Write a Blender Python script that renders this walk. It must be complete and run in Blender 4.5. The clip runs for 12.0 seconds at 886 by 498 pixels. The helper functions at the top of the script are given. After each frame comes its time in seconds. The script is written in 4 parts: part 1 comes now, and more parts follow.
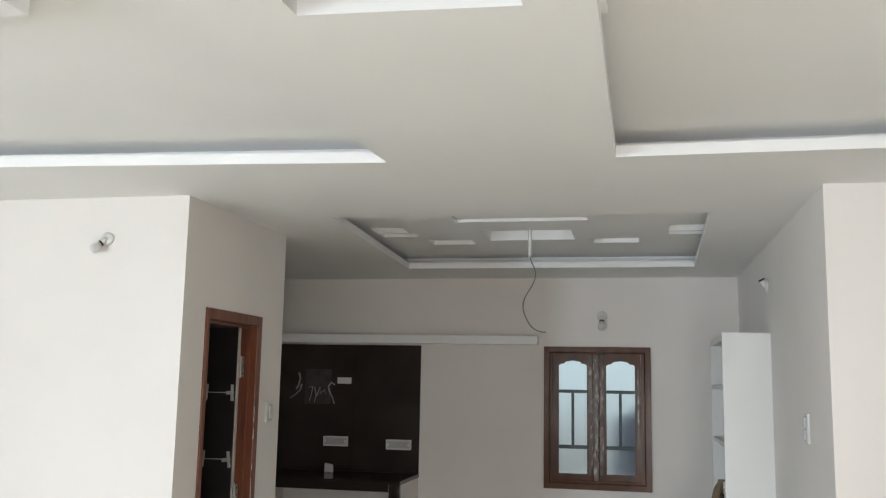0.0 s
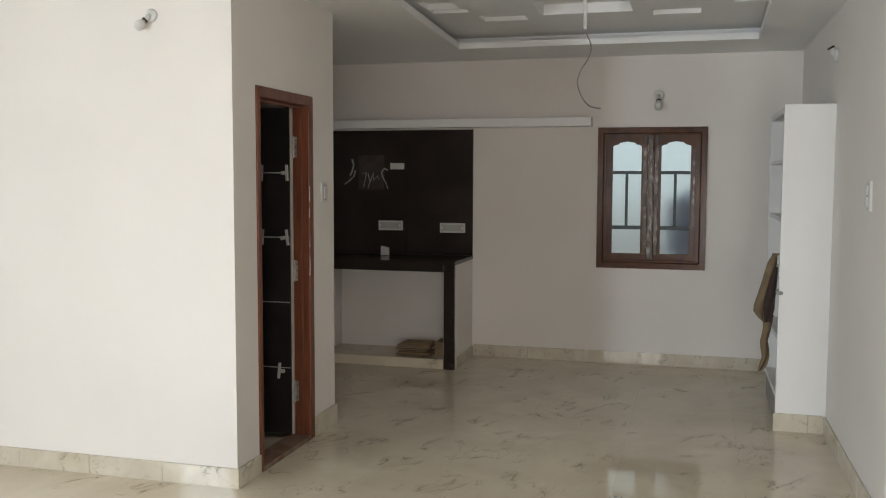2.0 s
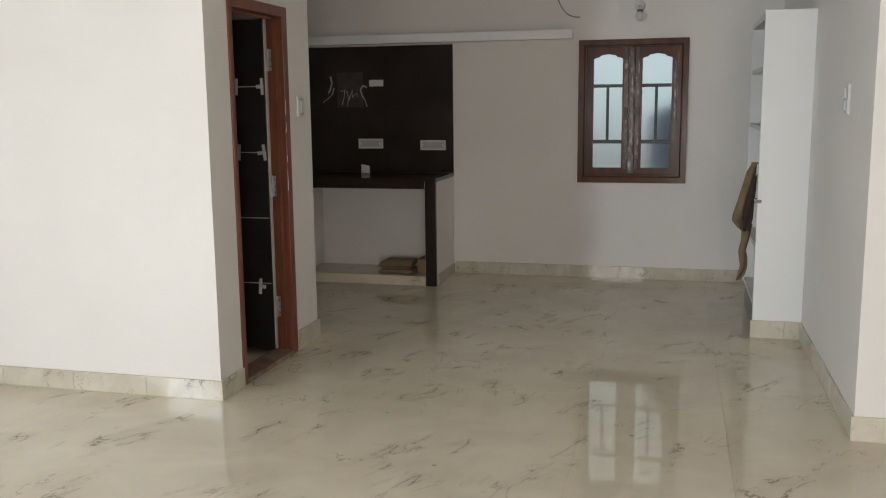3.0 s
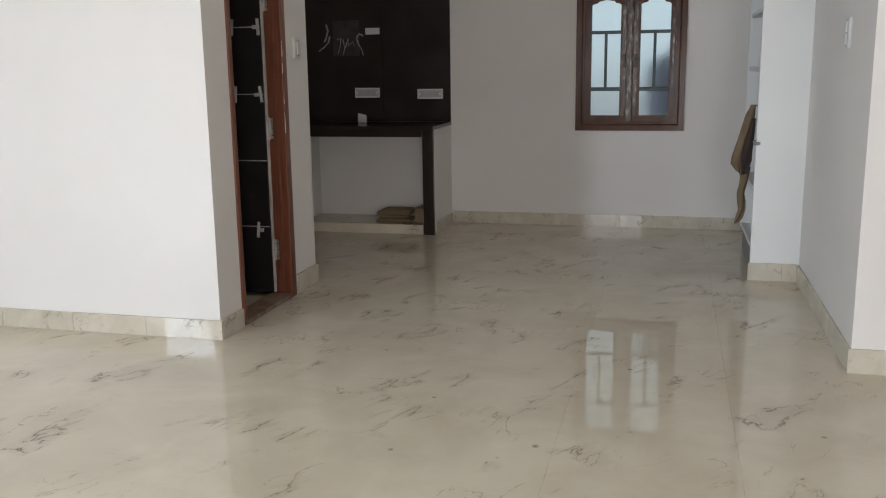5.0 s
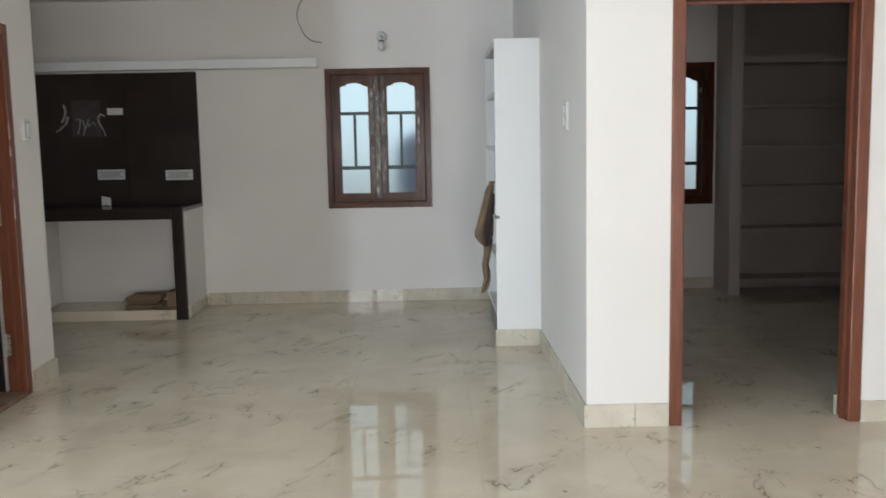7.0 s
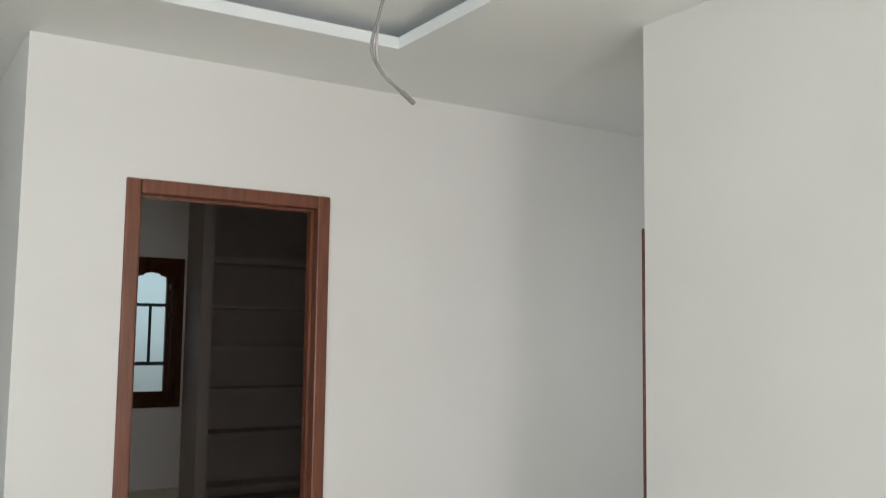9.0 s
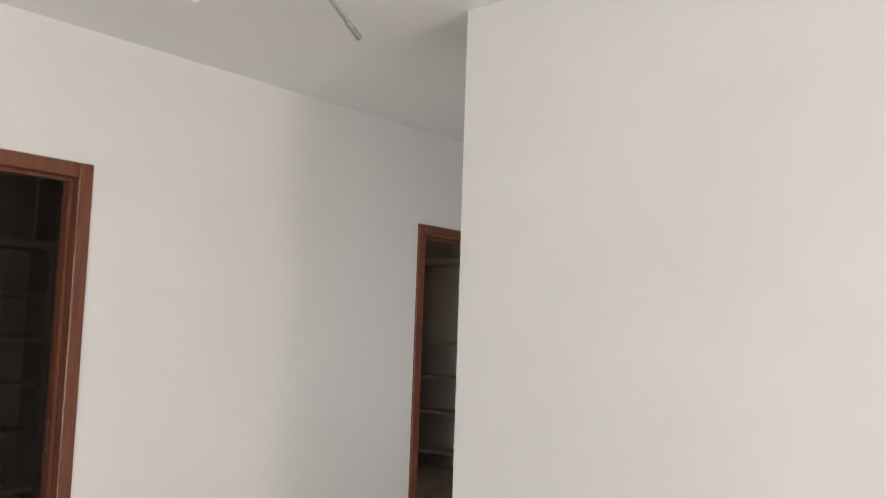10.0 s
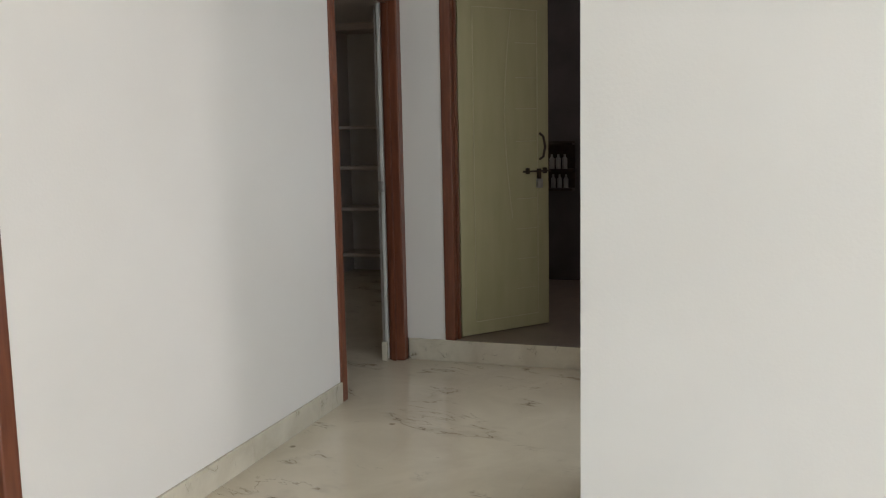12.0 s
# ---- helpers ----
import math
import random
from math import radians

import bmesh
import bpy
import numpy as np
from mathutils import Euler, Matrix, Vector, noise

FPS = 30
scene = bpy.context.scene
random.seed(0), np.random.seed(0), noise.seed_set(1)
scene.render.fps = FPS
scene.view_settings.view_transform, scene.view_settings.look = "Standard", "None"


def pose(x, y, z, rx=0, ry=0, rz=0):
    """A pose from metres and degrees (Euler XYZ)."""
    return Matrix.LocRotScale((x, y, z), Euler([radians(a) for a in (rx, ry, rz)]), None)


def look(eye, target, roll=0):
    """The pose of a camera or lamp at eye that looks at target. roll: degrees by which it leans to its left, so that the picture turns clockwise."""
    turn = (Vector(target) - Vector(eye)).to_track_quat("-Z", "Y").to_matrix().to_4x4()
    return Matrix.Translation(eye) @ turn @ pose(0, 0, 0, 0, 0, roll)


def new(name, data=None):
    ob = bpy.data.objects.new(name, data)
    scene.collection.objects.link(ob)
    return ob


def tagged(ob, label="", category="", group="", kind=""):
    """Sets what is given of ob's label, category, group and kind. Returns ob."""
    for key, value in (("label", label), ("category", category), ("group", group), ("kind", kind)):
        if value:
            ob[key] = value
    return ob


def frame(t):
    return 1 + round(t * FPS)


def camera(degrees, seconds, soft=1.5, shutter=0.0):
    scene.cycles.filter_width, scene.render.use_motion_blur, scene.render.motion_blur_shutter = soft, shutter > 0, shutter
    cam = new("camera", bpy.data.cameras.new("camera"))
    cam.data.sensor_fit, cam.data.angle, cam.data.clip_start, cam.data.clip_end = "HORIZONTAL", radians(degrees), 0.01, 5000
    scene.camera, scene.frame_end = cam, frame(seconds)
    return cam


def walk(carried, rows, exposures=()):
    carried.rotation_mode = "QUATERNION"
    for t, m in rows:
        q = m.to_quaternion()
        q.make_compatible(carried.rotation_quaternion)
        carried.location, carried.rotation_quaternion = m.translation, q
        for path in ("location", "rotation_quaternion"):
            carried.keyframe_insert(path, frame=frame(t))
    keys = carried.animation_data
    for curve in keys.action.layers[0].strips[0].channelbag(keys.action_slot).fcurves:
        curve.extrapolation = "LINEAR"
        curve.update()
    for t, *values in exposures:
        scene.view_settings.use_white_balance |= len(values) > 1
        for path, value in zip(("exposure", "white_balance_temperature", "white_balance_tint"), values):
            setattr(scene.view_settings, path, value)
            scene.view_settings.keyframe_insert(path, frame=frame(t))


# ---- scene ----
# ---- camera ----
cam = camera(52.1, 12.0, soft=1.05, shutter=0.15)
EARLY = [
    (0, (0.647, 0.483, 1.731), (0.228, 2.418, 2.02), 1.1),
    (0.5, (0.648, 0.489, 1.689), (0.196, 2.432, 1.825), 0.7),
    (1, (0.639, 0.526, 1.657), (0.179, 2.473, 1.647), 0.2),
    (1.5, (0.618, 0.546, 1.632), (0.144, 2.487, 1.553), 0.1),
    (2, (0.63, 0.544, 1.609), (0.103, 2.467, 1.454), 0.2),
    (2.5, (0.654, 0.55, 1.572), (0.14, 2.467, 1.326), -0.2),
    (3, (0.666, 0.552, 1.524), (0.174, 2.464, 1.209), -0.6),
    (3.5, (0.643, 0.544, 1.477), (0.122, 2.43, 1.062), -0.3),
    (3.7, (0.651, 0.541, 1.463), (0.11, 2.416, 1.027), -0.3),
    (5.3, (0.658, 0.525, 1.387), (0.194, 2.438, 1.031), -0.9),
    (5.5, (0.659, 0.516, 1.402), (0.203, 2.442, 1.116), -0.8),
    (6, (0.65, 0.517, 1.429), (0.205, 2.458, 1.244), -0.5),
    (6.5, (0.698, 0.491, 1.416), (0.403, 2.466, 1.299), -0.6),
    (7, (0.74, 0.504, 1.406), (0.764, 2.49, 1.171), -1.1),
    (7.2, (0.734, 0.494, 1.398), (0.897, 2.463, 1.09), -0.7),
]
LATE = [
    (8.8, 0.871, 0.829, 1.412, -32.52, 1.556, -0.728),
    (9, 0.986, 0.898, 1.463, -32.496, 5.274, -0.752),
    (9.3, 0.974, 0.978, 1.475, -36.762, 8.794, -1.378),
    (9.5, 1.005, 1.065, 1.493, -42.699, 9.795, -2.878),
    (9.7, 0.998, 1.179, 1.474, -47.429, 9.608, -2.798),
    (10, 0.895, 1.345, 1.448, -50.795, 5.481, -1.935),
    (10.2, 0.854, 1.473, 1.465, -50.39, 1.186, -0.935),
    (10.5, 0.855, 1.706, 1.395, -50.561, -3.11, 0.585),
    (10.9, 0.886, 2.031, 1.359, -53.264, -6.652, 0.42),
    (11, 0.871, 2.125, 1.322, -54.775, -7.199, 0.303),
    (11.2, 0.852, 2.258, 1.326, -57.194, -7.828, 0.464),
    (11.5, 0.853, 2.534, 1.351, -63.704, -8.023, 0.828),
    (11.6, 0.856, 2.612, 1.32, -65.663, -7.818, 0.998),
    (12, 0.943, 2.927, 1.315, -71.384, -7.394, 1.151),
]
path_rows = [(t, look(eye, target, roll)) for t, eye, target, roll in EARLY]
path_rows += [(t, pose(x, y, z, 90 + pitch, roll, yaw)) for t, x, y, z, yaw, pitch, roll in LATE]
walk(cam, path_rows, exposures=[
    (0.0, -0.43, 6250, 10), (0.5, -0.48, 6350, 10), (1.0, -0.46, 6600, 11), (2.5, -0.6, 6550, 11), (3.5, -0.58, 6450, 11), (5.5, -0.6, 6150, 13), (6.5, -0.47, 6100, 12), (7.0, -0.16, 6050, 9),
    (8.8, -0.57, 6150, 6), (9.0, -0.62, 6150, 6), (9.5, -0.55, 6400, 11), (10.0, -0.48, 6450, 12), (10.5, -0.39, 6350, 9), (11.0, -0.3, 6150, 7), (11.3, -0.3, 6150, 7), (12.0, -0.4, 6300, 8)])

# ---- world, sun and daylight ----
world = bpy.data.worlds.new("sky")
scene.world = world
world.use_nodes = True
wn = world.node_tree.nodes
sky = wn.new("ShaderNodeTexSky")
sky.sky_type = 'NISHITA'
sky.sun_disc = False
sky.sun_elevation = radians(58)
sky.sun_rotation = radians(75)
world.node_tree.links.new(sky.outputs[0], wn["Background"].inputs[0])
wn["Background"].inputs[1].default_value = 0.12

sun_data = bpy.data.lights.new("sun", 'SUN')
sun_data.energy = 2.5
sun_data.angle = radians(0.6)
sun_data.color = (1.0, 0.96, 0.9)
sun = new("sun", sun_data)
sun.matrix_world = look((20, 5, 33), (0, 0, 0))


def area_lamp(name, m, width, height, watts, colour, spread=180):
    data = bpy.data.lights.new(name, 'AREA')
    data.shape, data.size, data.size_y, data.energy, data.color = 'RECTANGLE', width, height, watts, colour
    data.spread = radians(spread)
    ob = new(name, data)
    ob.matrix_world = m
    return ob


# daylight through the openings behind the walker and the far bedroom's window; skylight falls slightly downwards
area_lamp("daylight", look((-0.47, -2.36, 1.5), (-0.47, 5, 1.6)), 1.2, 1.4, 52, (1.0, 0.965, 0.95))
area_lamp("daylight", look((1.65, -2.36, 0.9), (1.4, 5, 1.9)), 1.2, 1.5, 122, (1.0, 0.965, 0.95))
area_lamp("daylight", look((-5.03, -0.66, 1.55), (-1.0, 0.4, 0.3)), 0.8, 1.7, 125, (0.84, 0.97, 1.075), 145)
area_lamp("daylight", look((-4.52, -2.36, 1.12), (1.6, 5, -1.2)), 0.58, 1.9, 170, (0.84, 0.97, 1.075), 130)
area_lamp("daylight", look((6.9, 9.05, 1.45), (6.9, 0, 1.2)), 1.0, 1.2, 7.0, (1.0, 0.84, 0.70))
# added fill lamp behind an unseen ventilator gap, to lift the dark bathroom
area_lamp("daylight", look((8.1, 3.72, 1.95), (6, 4.1, 1.0)), 0.5, 0.4, 7.0, (1.0, 0.93, 0.95))
# added fill lamp for the corridor, at a doorway gap out of view
area_lamp("daylight", look((4.75, 3.18, 1.3), (4.9, 5, 1.1)), 0.7, 1.6, 9, (0.97, 0.985, 1.0))

# ---- materials ----


def material(name, colour, rough=0.6, metal=0.0, second=None, scale=6.0, detail=4.0, bump=0.0, bump_scale=60.0, stretch=(1, 1, 1), spread=(0.35, 0.65), coat=0.0, spec=0.5, rough_var=0.0):
    m = bpy.data.materials.new(name)
    m.use_nodes = True
    n, l = m.node_tree.nodes, m.node_tree.links
    b = n["Principled BSDF"]
    b.inputs["Base Color"].default_value = (*colour, 1)
    b.inputs["Roughness"].default_value = rough
    b.inputs["Metallic"].default_value = metal
    b.inputs["Coat Weight"].default_value = coat
    b.inputs["Coat Roughness"].default_value = 0.2
    b.inputs["Specular IOR Level"].default_value = spec
    tc = n.new("ShaderNodeTexCoord")
    mp = n.new("ShaderNodeMapping")
    mp.inputs["Scale"].default_value = stretch
    l.new(tc.outputs["Object"], mp.inputs[0])
    if second:
        t = n.new("ShaderNodeTexNoise")
        t.inputs["Scale"].default_value, t.inputs["Detail"].default_value = scale, detail
        l.new(mp.outputs[0], t.inputs["Vector"])
        r = n.new("ShaderNodeValToRGB")
        r.color_ramp.elements[0].position, r.color_ramp.elements[1].position = spread
        r.color_ramp.elements[0].color, r.color_ramp.elements[1].color = (*colour, 1), (*second, 1)
        l.new(t.outputs[0], r.inputs[0])
        l.new(r.outputs[0], b.inputs["Base Color"])
        if rough_var:
            mr = n.new("ShaderNodeMapRange")
            mr.inputs[3].default_value, mr.inputs[4].default_value = rough - rough_var, rough + rough_var
            l.new(t.outputs[0], mr.inputs[0])
            l.new(mr.outputs[0], b.inputs["Roughness"])
    if bump:
        t2 = n.new("ShaderNodeTexNoise")
        t2.inputs["Scale"].default_value, t2.inputs["Detail"].default_value = bump_scale, 3
        l.new(mp.outputs[0], t2.inputs["Vector"])
        bp = n.new("ShaderNodeBump")
        bp.inputs["Strength"].default_value, bp.inputs["Distance"].default_value = bump, 0.01
        l.new(t2.outputs[0], bp.inputs["Height"])
        l.new(bp.outputs[0], b.inputs["Normal"])
        if coat:
            l.new(bp.outputs[0], b.inputs["Coat Normal"])
    return m


def marble(name, base, dull, vein, rough, size=1.0, cut=1.0, gloss=0.5, var=0.006, wavy=0.04):
    """Cream polished marble with thin brown cracks and specks; each slab takes its own cut of the stone."""
    m = bpy.data.materials.new(name)
    m.use_nodes = True
    n, l = m.node_tree.nodes, m.node_tree.links
    b = n["Principled BSDF"]

    def math_node(kind, a, c, clamp=False):
        q = n.new("ShaderNodeMath")
        q.operation, q.use_clamp = kind, clamp
        for k, v in enumerate((a, c)):
            if v is None:
                continue
            if isinstance(v, (int, float)):
                q.inputs[k].default_value = v
            else:
                l.new(v, q.inputs[k])
        return q.outputs[0]

    def noise_node(vector, scale, detail, roughness=0.5, distortion=0.0):
        q = n.new("ShaderNodeTexNoise")
        q.inputs["Scale"].default_value, q.inputs["Detail"].default_value = scale / size, detail
        q.inputs["Roughness"].default_value, q.inputs["Distortion"].default_value = roughness, distortion
        l.new(vector, q.inputs["Vector"])
        return q.outputs[0]

    def ranged(value, a, c, lo=0.0, hi=1.0):
        q = n.new("ShaderNodeMapRange")
        for k, v in enumerate((a, c, lo, hi)):
            q.inputs[k + 1].default_value = v
        l.new(value, q.inputs[0])
        return q.outputs[0]

    tc, info = n.new("ShaderNodeNewGeometry"), n.new("ShaderNodeObjectInfo")
    comb = n.new("ShaderNodeCombineXYZ")
    for k in range(3):
        l.new(info.outputs["Random"], comb.inputs[k])
    off = n.new("ShaderNodeVectorMath")
    off.operation = 'MULTIPLY_ADD'
    off.inputs[1].default_value = (37.0 * cut, 53.0 * cut, 19.0 * cut)
    l.new(comb.outputs[0], off.inputs[0])
    l.new(tc.outputs["Position"], off.inputs[2])
    place = off.outputs[0]
    rot = n.new("ShaderNodeMapping")
    rot.vector_type = 'TEXTURE'
    rot.inputs["Rotation"].default_value = (0.0, 0.0, radians(66))
    rot.inputs["Scale"].default_value = (1.5, 0.62, 0.8)
    l.new(place, rot.inputs[0])
    # cloudy ground, with faint warm patches
    cloud = noise_node(tc.outputs["Position"], 2.2, 7, 0.6, 0.6)
    ground = n.new("ShaderNodeValToRGB")
    ground.color_ramp.elements[0].position, ground.color_ramp.elements[1].position = 0.3, 0.7
    ground.color_ramp.elements[0].color, ground.color_ramp.elements[1].color = (*dull, 1), (*base, 1)
    l.new(cloud, ground.inputs[0])
    # long thin cracks
    first = math_node('ABSOLUTE', math_node('SUBTRACT', noise_node(rot.outputs[0], 1.7, 6, 0.58, 0.3), 0.5), None)
    gate_1 = ranged(noise_node(place, 3.1, 3), 0.535, 0.62)
    crack_1 = math_node('MULTIPLY', ranged(first, 0.0005, 0.006, 1.0, 0.0), gate_1)
    # finer branching ones in patches
    second = math_node('ABSOLUTE', math_node('SUBTRACT', noise_node(rot.outputs[0], 4.0, 5, 0.55, 0.6), 0.5), None)
    gate_2 = ranged(noise_node(place, 2.4, 4), 0.545, 0.62)
    crack_2 = math_node('MULTIPLY', ranged(second, 0.0005, 0.010, 0.8, 0.0), gate_2)
    # specks
    cells = n.new("ShaderNodeTexVoronoi")
    cells.inputs["Scale"].default_value = 4.2 / size
    l.new(place, cells.inputs["Vector"])
    spot = math_node('MULTIPLY', ranged(cells.outputs["Distance"], 0.04, 0.075, 1.0, 0.0), ranged(noise_node(place, 9.0, 2), 0.5, 0.56))
    dark = math_node('MAXIMUM', math_node('MAXIMUM', crack_1, crack_2), spot)
    halo = math_node('MULTIPLY', ranged(first, 0.0, 0.06, 0.20, 0.0), gate_1)
    cover = math_node('ADD', math_node('MULTIPLY', dark, 0.64), halo, True)
    mix = n.new("ShaderNodeMix")
    mix.data_type = 'RGBA'
    l.new(cover, mix.inputs[0])
    l.new(ground.outputs[0], mix.inputs[6])
    mix.inputs[7].default_value = (*vein, 1)
    l.new(mix.outputs[2], b.inputs["Base Color"])
    l.new(ranged(noise_node(tc.outputs["Position"], 4.0, 5), 0.35, 0.75, rough, rough + var), b.inputs["Roughness"])
    b.inputs["Specular IOR Level"].default_value = gloss
    wave = n.new("ShaderNodeBump")
    wave.inputs["Strength"].default_value, wave.inputs["Distance"].default_value = wavy, 0.0012
    l.new(noise_node(tc.outputs["Position"], 7.0, 2), wave.inputs["Height"])
    l.new(wave.outputs[0], b.inputs["Normal"])
    return m


def frosted(name, tint):
    m = bpy.data.materials.new(name)
    m.use_nodes = True
    n, l = m.node_tree.nodes, m.node_tree.links
    b = n["Principled BSDF"]
    b.inputs["Base Color"].default_value = (*tint, 1)
    b.inputs["Transmission Weight"].default_value = 1.0
    b.inputs["Roughness"].default_value = 0.36
    b.inputs["IOR"].default_value = 1.3
    tc = n.new("ShaderNodeTexCoord")
    t = n.new("ShaderNodeTexNoise")
    t.inputs["Scale"].default_value, t.inputs["Detail"].default_value = 26, 2
    l.new(tc.outputs["Object"], t.inputs["Vector"])
    bp = n.new("ShaderNodeBump")
    bp.inputs["Strength"].default_value, bp.inputs["Distance"].default_value = 0.16, 0.01
    l.new(t.outputs[0], bp.inputs["Height"])
    l.new(bp.outputs[0], b.inputs["Normal"])
    return m


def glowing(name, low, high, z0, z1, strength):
    """A self-lit surface for the plain bright distance outside a window: paler towards the sky."""
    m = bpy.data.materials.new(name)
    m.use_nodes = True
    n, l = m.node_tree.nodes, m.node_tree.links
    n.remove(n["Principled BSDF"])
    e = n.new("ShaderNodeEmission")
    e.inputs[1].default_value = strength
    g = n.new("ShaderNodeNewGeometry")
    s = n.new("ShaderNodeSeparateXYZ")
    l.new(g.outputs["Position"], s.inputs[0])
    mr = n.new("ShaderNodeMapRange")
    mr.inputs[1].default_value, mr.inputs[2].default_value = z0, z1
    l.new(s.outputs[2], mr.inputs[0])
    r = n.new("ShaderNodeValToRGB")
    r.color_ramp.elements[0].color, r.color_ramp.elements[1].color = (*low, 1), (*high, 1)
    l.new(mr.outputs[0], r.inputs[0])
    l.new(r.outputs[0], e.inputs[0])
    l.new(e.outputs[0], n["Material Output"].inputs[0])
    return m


WALL = material("white_wall_paint", (0.776, 0.735, 0.69), 0.62, second=(0.746, 0.703, 0.656), scale=1.3, bump=0.06, bump_scale=90)
CEIL = material("ceiling_paint", (0.86, 0.855, 0.84), 0.7, second=(0.835, 0.83, 0.815), scale=1.1, bump=0.04, bump_scale=70)
GYPSUM = material("bright_gypsum", (0.86, 0.86, 0.85), 0.6, second=(0.83, 0.83, 0.82), scale=3)
UNIT = material("cabinet_paint", (0.80, 0.79, 0.765), 0.55, second=(0.77, 0.76, 0.73), scale=2.0, bump=0.04, bump_scale=60)
MARBLE = marble("polished_marble", (0.73, 0.655, 0.52), (0.61, 0.532, 0.41), (0.16, 0.105, 0.055), 0.006, 1.0, 0.0, 0.25, 0.02, 0.3)
MARBLE_TRIM = marble("marble_trim", (0.66, 0.605, 0.495), (0.51, 0.45, 0.35), (0.13, 0.095, 0.055), 0.004, 0.5, gloss=0.6)
GROUT = material("grout", (0.42, 0.38, 0.31), 0.8, second=(0.36, 0.33, 0.27), scale=20)
TEAK = material("varnished_red_wood", (0.19, 0.062, 0.03), 0.32, second=(0.13, 0.04, 0.02), scale=9, detail=6, stretch=(6, 6, 0.5), bump=0.05, bump_scale=40, rough_var=0.08)
DUSTYWOOD = material("dusty_wood", (0.17, 0.085, 0.05), 0.6, second=(0.26, 0.19, 0.14), scale=11, detail=6, bump=0.05, bump_scale=40)
WINWOOD = material("dark_varnished_wood", (0.098, 0.034, 0.013), 0.2, second=(0.06, 0.02, 0.009), scale=5, detail=5, stretch=(3, 3, 0.8), bump=0.035, bump_scale=6, rough_var=0.08, spec=0.25)
SPATTERED = material("paint_spattered_wood", (0.06, 0.028, 0.015), 0.25, second=(0.27, 0.235, 0.19), scale=16, detail=6, stretch=(1.8, 1.8, 0.6), spread=(0.50, 0.68), bump=0.1, bump_scale=20, rough_var=0.1)
GRANITE = material("dark_brown_granite", (0.022, 0.015, 0.012), 0.16, second=(0.034, 0.024, 0.019), scale=140, detail=2, rough_var=0.05)
PANEL = material("dark_laminate", (0.022, 0.015, 0.012), 0.22, second=(0.032, 0.022, 0.018), scale=3, detail=6, rough_var=0.06)
BLACKDOOR = material("black_wrapped_door", (0.010, 0.008, 0.008), 0.35, second=(0.018, 0.015, 0.014), scale=5)
CREAMDOOR = material("olive_cream_door", (0.44, 0.40, 0.235), 0.42, second=(0.40, 0.365, 0.21), scale=4, stretch=(3, 3, 0.6), bump=0.03, bump_scale=50)
GROOVE = material("pale_groove", (0.53, 0.49, 0.31), 0.5, second=(0.47, 0.43, 0.27), scale=9)
STEEL = material("brushed_steel", (0.55, 0.54, 0.52), 0.35, metal=1.0, second=(0.42, 0.41, 0.40), scale=30)
DARKMETAL = material("antique_metal", (0.07, 0.045, 0.03), 0.4, metal=0.3, second=(0.04, 0.028, 0.02), scale=25)
PLASTIC = material("white_plastic", (0.66, 0.65, 0.62), 0.38, second=(0.60, 0.59, 0.56), scale=12)
DULLPLASTIC = material("dull_plastic", (0.45, 0.44, 0.42), 0.4, second=(0.40, 0.39, 0.37), scale=12)
GREYPLASTIC = material("grey_plastic", (0.33, 0.32, 0.31), 0.4, second=(0.28, 0.27, 0.26), scale=12)
EDGE = material("pale_door_edge", (0.50, 0.46, 0.42), 0.55, second=(0.42, 0.38, 0.35), scale=14)
CARD = material("corrugated_card", (0.30, 0.21, 0.12), 0.85, second=(0.24, 0.165, 0.095), scale=8, bump=0.1, bump_scale=50)
CLOTH = material("brown_sacking", (0.20, 0.14, 0.08), 0.9, second=(0.15, 0.105, 0.06), scale=14, bump=0.2, bump_scale=90)
DARKCLOTH = material("dark_cloth", (0.035, 0.022, 0.018), 0.9, second=(0.05, 0.032, 0.025), scale=20)
CABLE = material("grey_cable", (0.16, 0.15, 0.145), 0.6, second=(0.22, 0.205, 0.195), scale=30)
GRILLE = material("dark_green_grille", (0.012, 0.03, 0.03), 0.4, second=(0.03, 0.06, 0.06), scale=12)
FILM = material("peeling_film", (0.075, 0.06, 0.055), 0.18, second=(0.05, 0.04, 0.036), scale=12)
CHALK = material("white_marks", (0.40, 0.39, 0.375), 0.8, second=(0.20, 0.19, 0.185), scale=40)
TANK = material("blue_plastic_drum", (0.012, 0.03, 0.085), 0.4, second=(0.02, 0.045, 0.11), scale=4)
CONCRETE = material("rough_plaster", (0.32, 0.30, 0.28), 0.85, second=(0.26, 0.25, 0.23), scale=5, bump=0.2)
EARTH = material("earth", (0.25, 0.2, 0.15), 0.9, second=(0.18, 0.15, 0.11), scale=0.8, bump=0.3, bump_scale=8)
DARKTILE = material("dark_bathroom_tile", (0.10, 0.085, 0.085), 0.25, second=(0.08, 0.07, 0.07), scale=4)
BROWNTILE = material("brown_floor_tile", (0.19, 0.145, 0.11), 0.35, second=(0.15, 0.115, 0.09), scale=6)
# white bedroom paint, browned and darkened to carry the rooms' shade
SHADEPAINT = material("shaded_room_paint", (0.52, 0.45, 0.405), 0.7, second=(0.48, 0.415, 0.37), scale=2.0)
GLASS = frosted("frosted_glass", (0.82, 0.95, 0.97))

# ---- mesh helpers ----


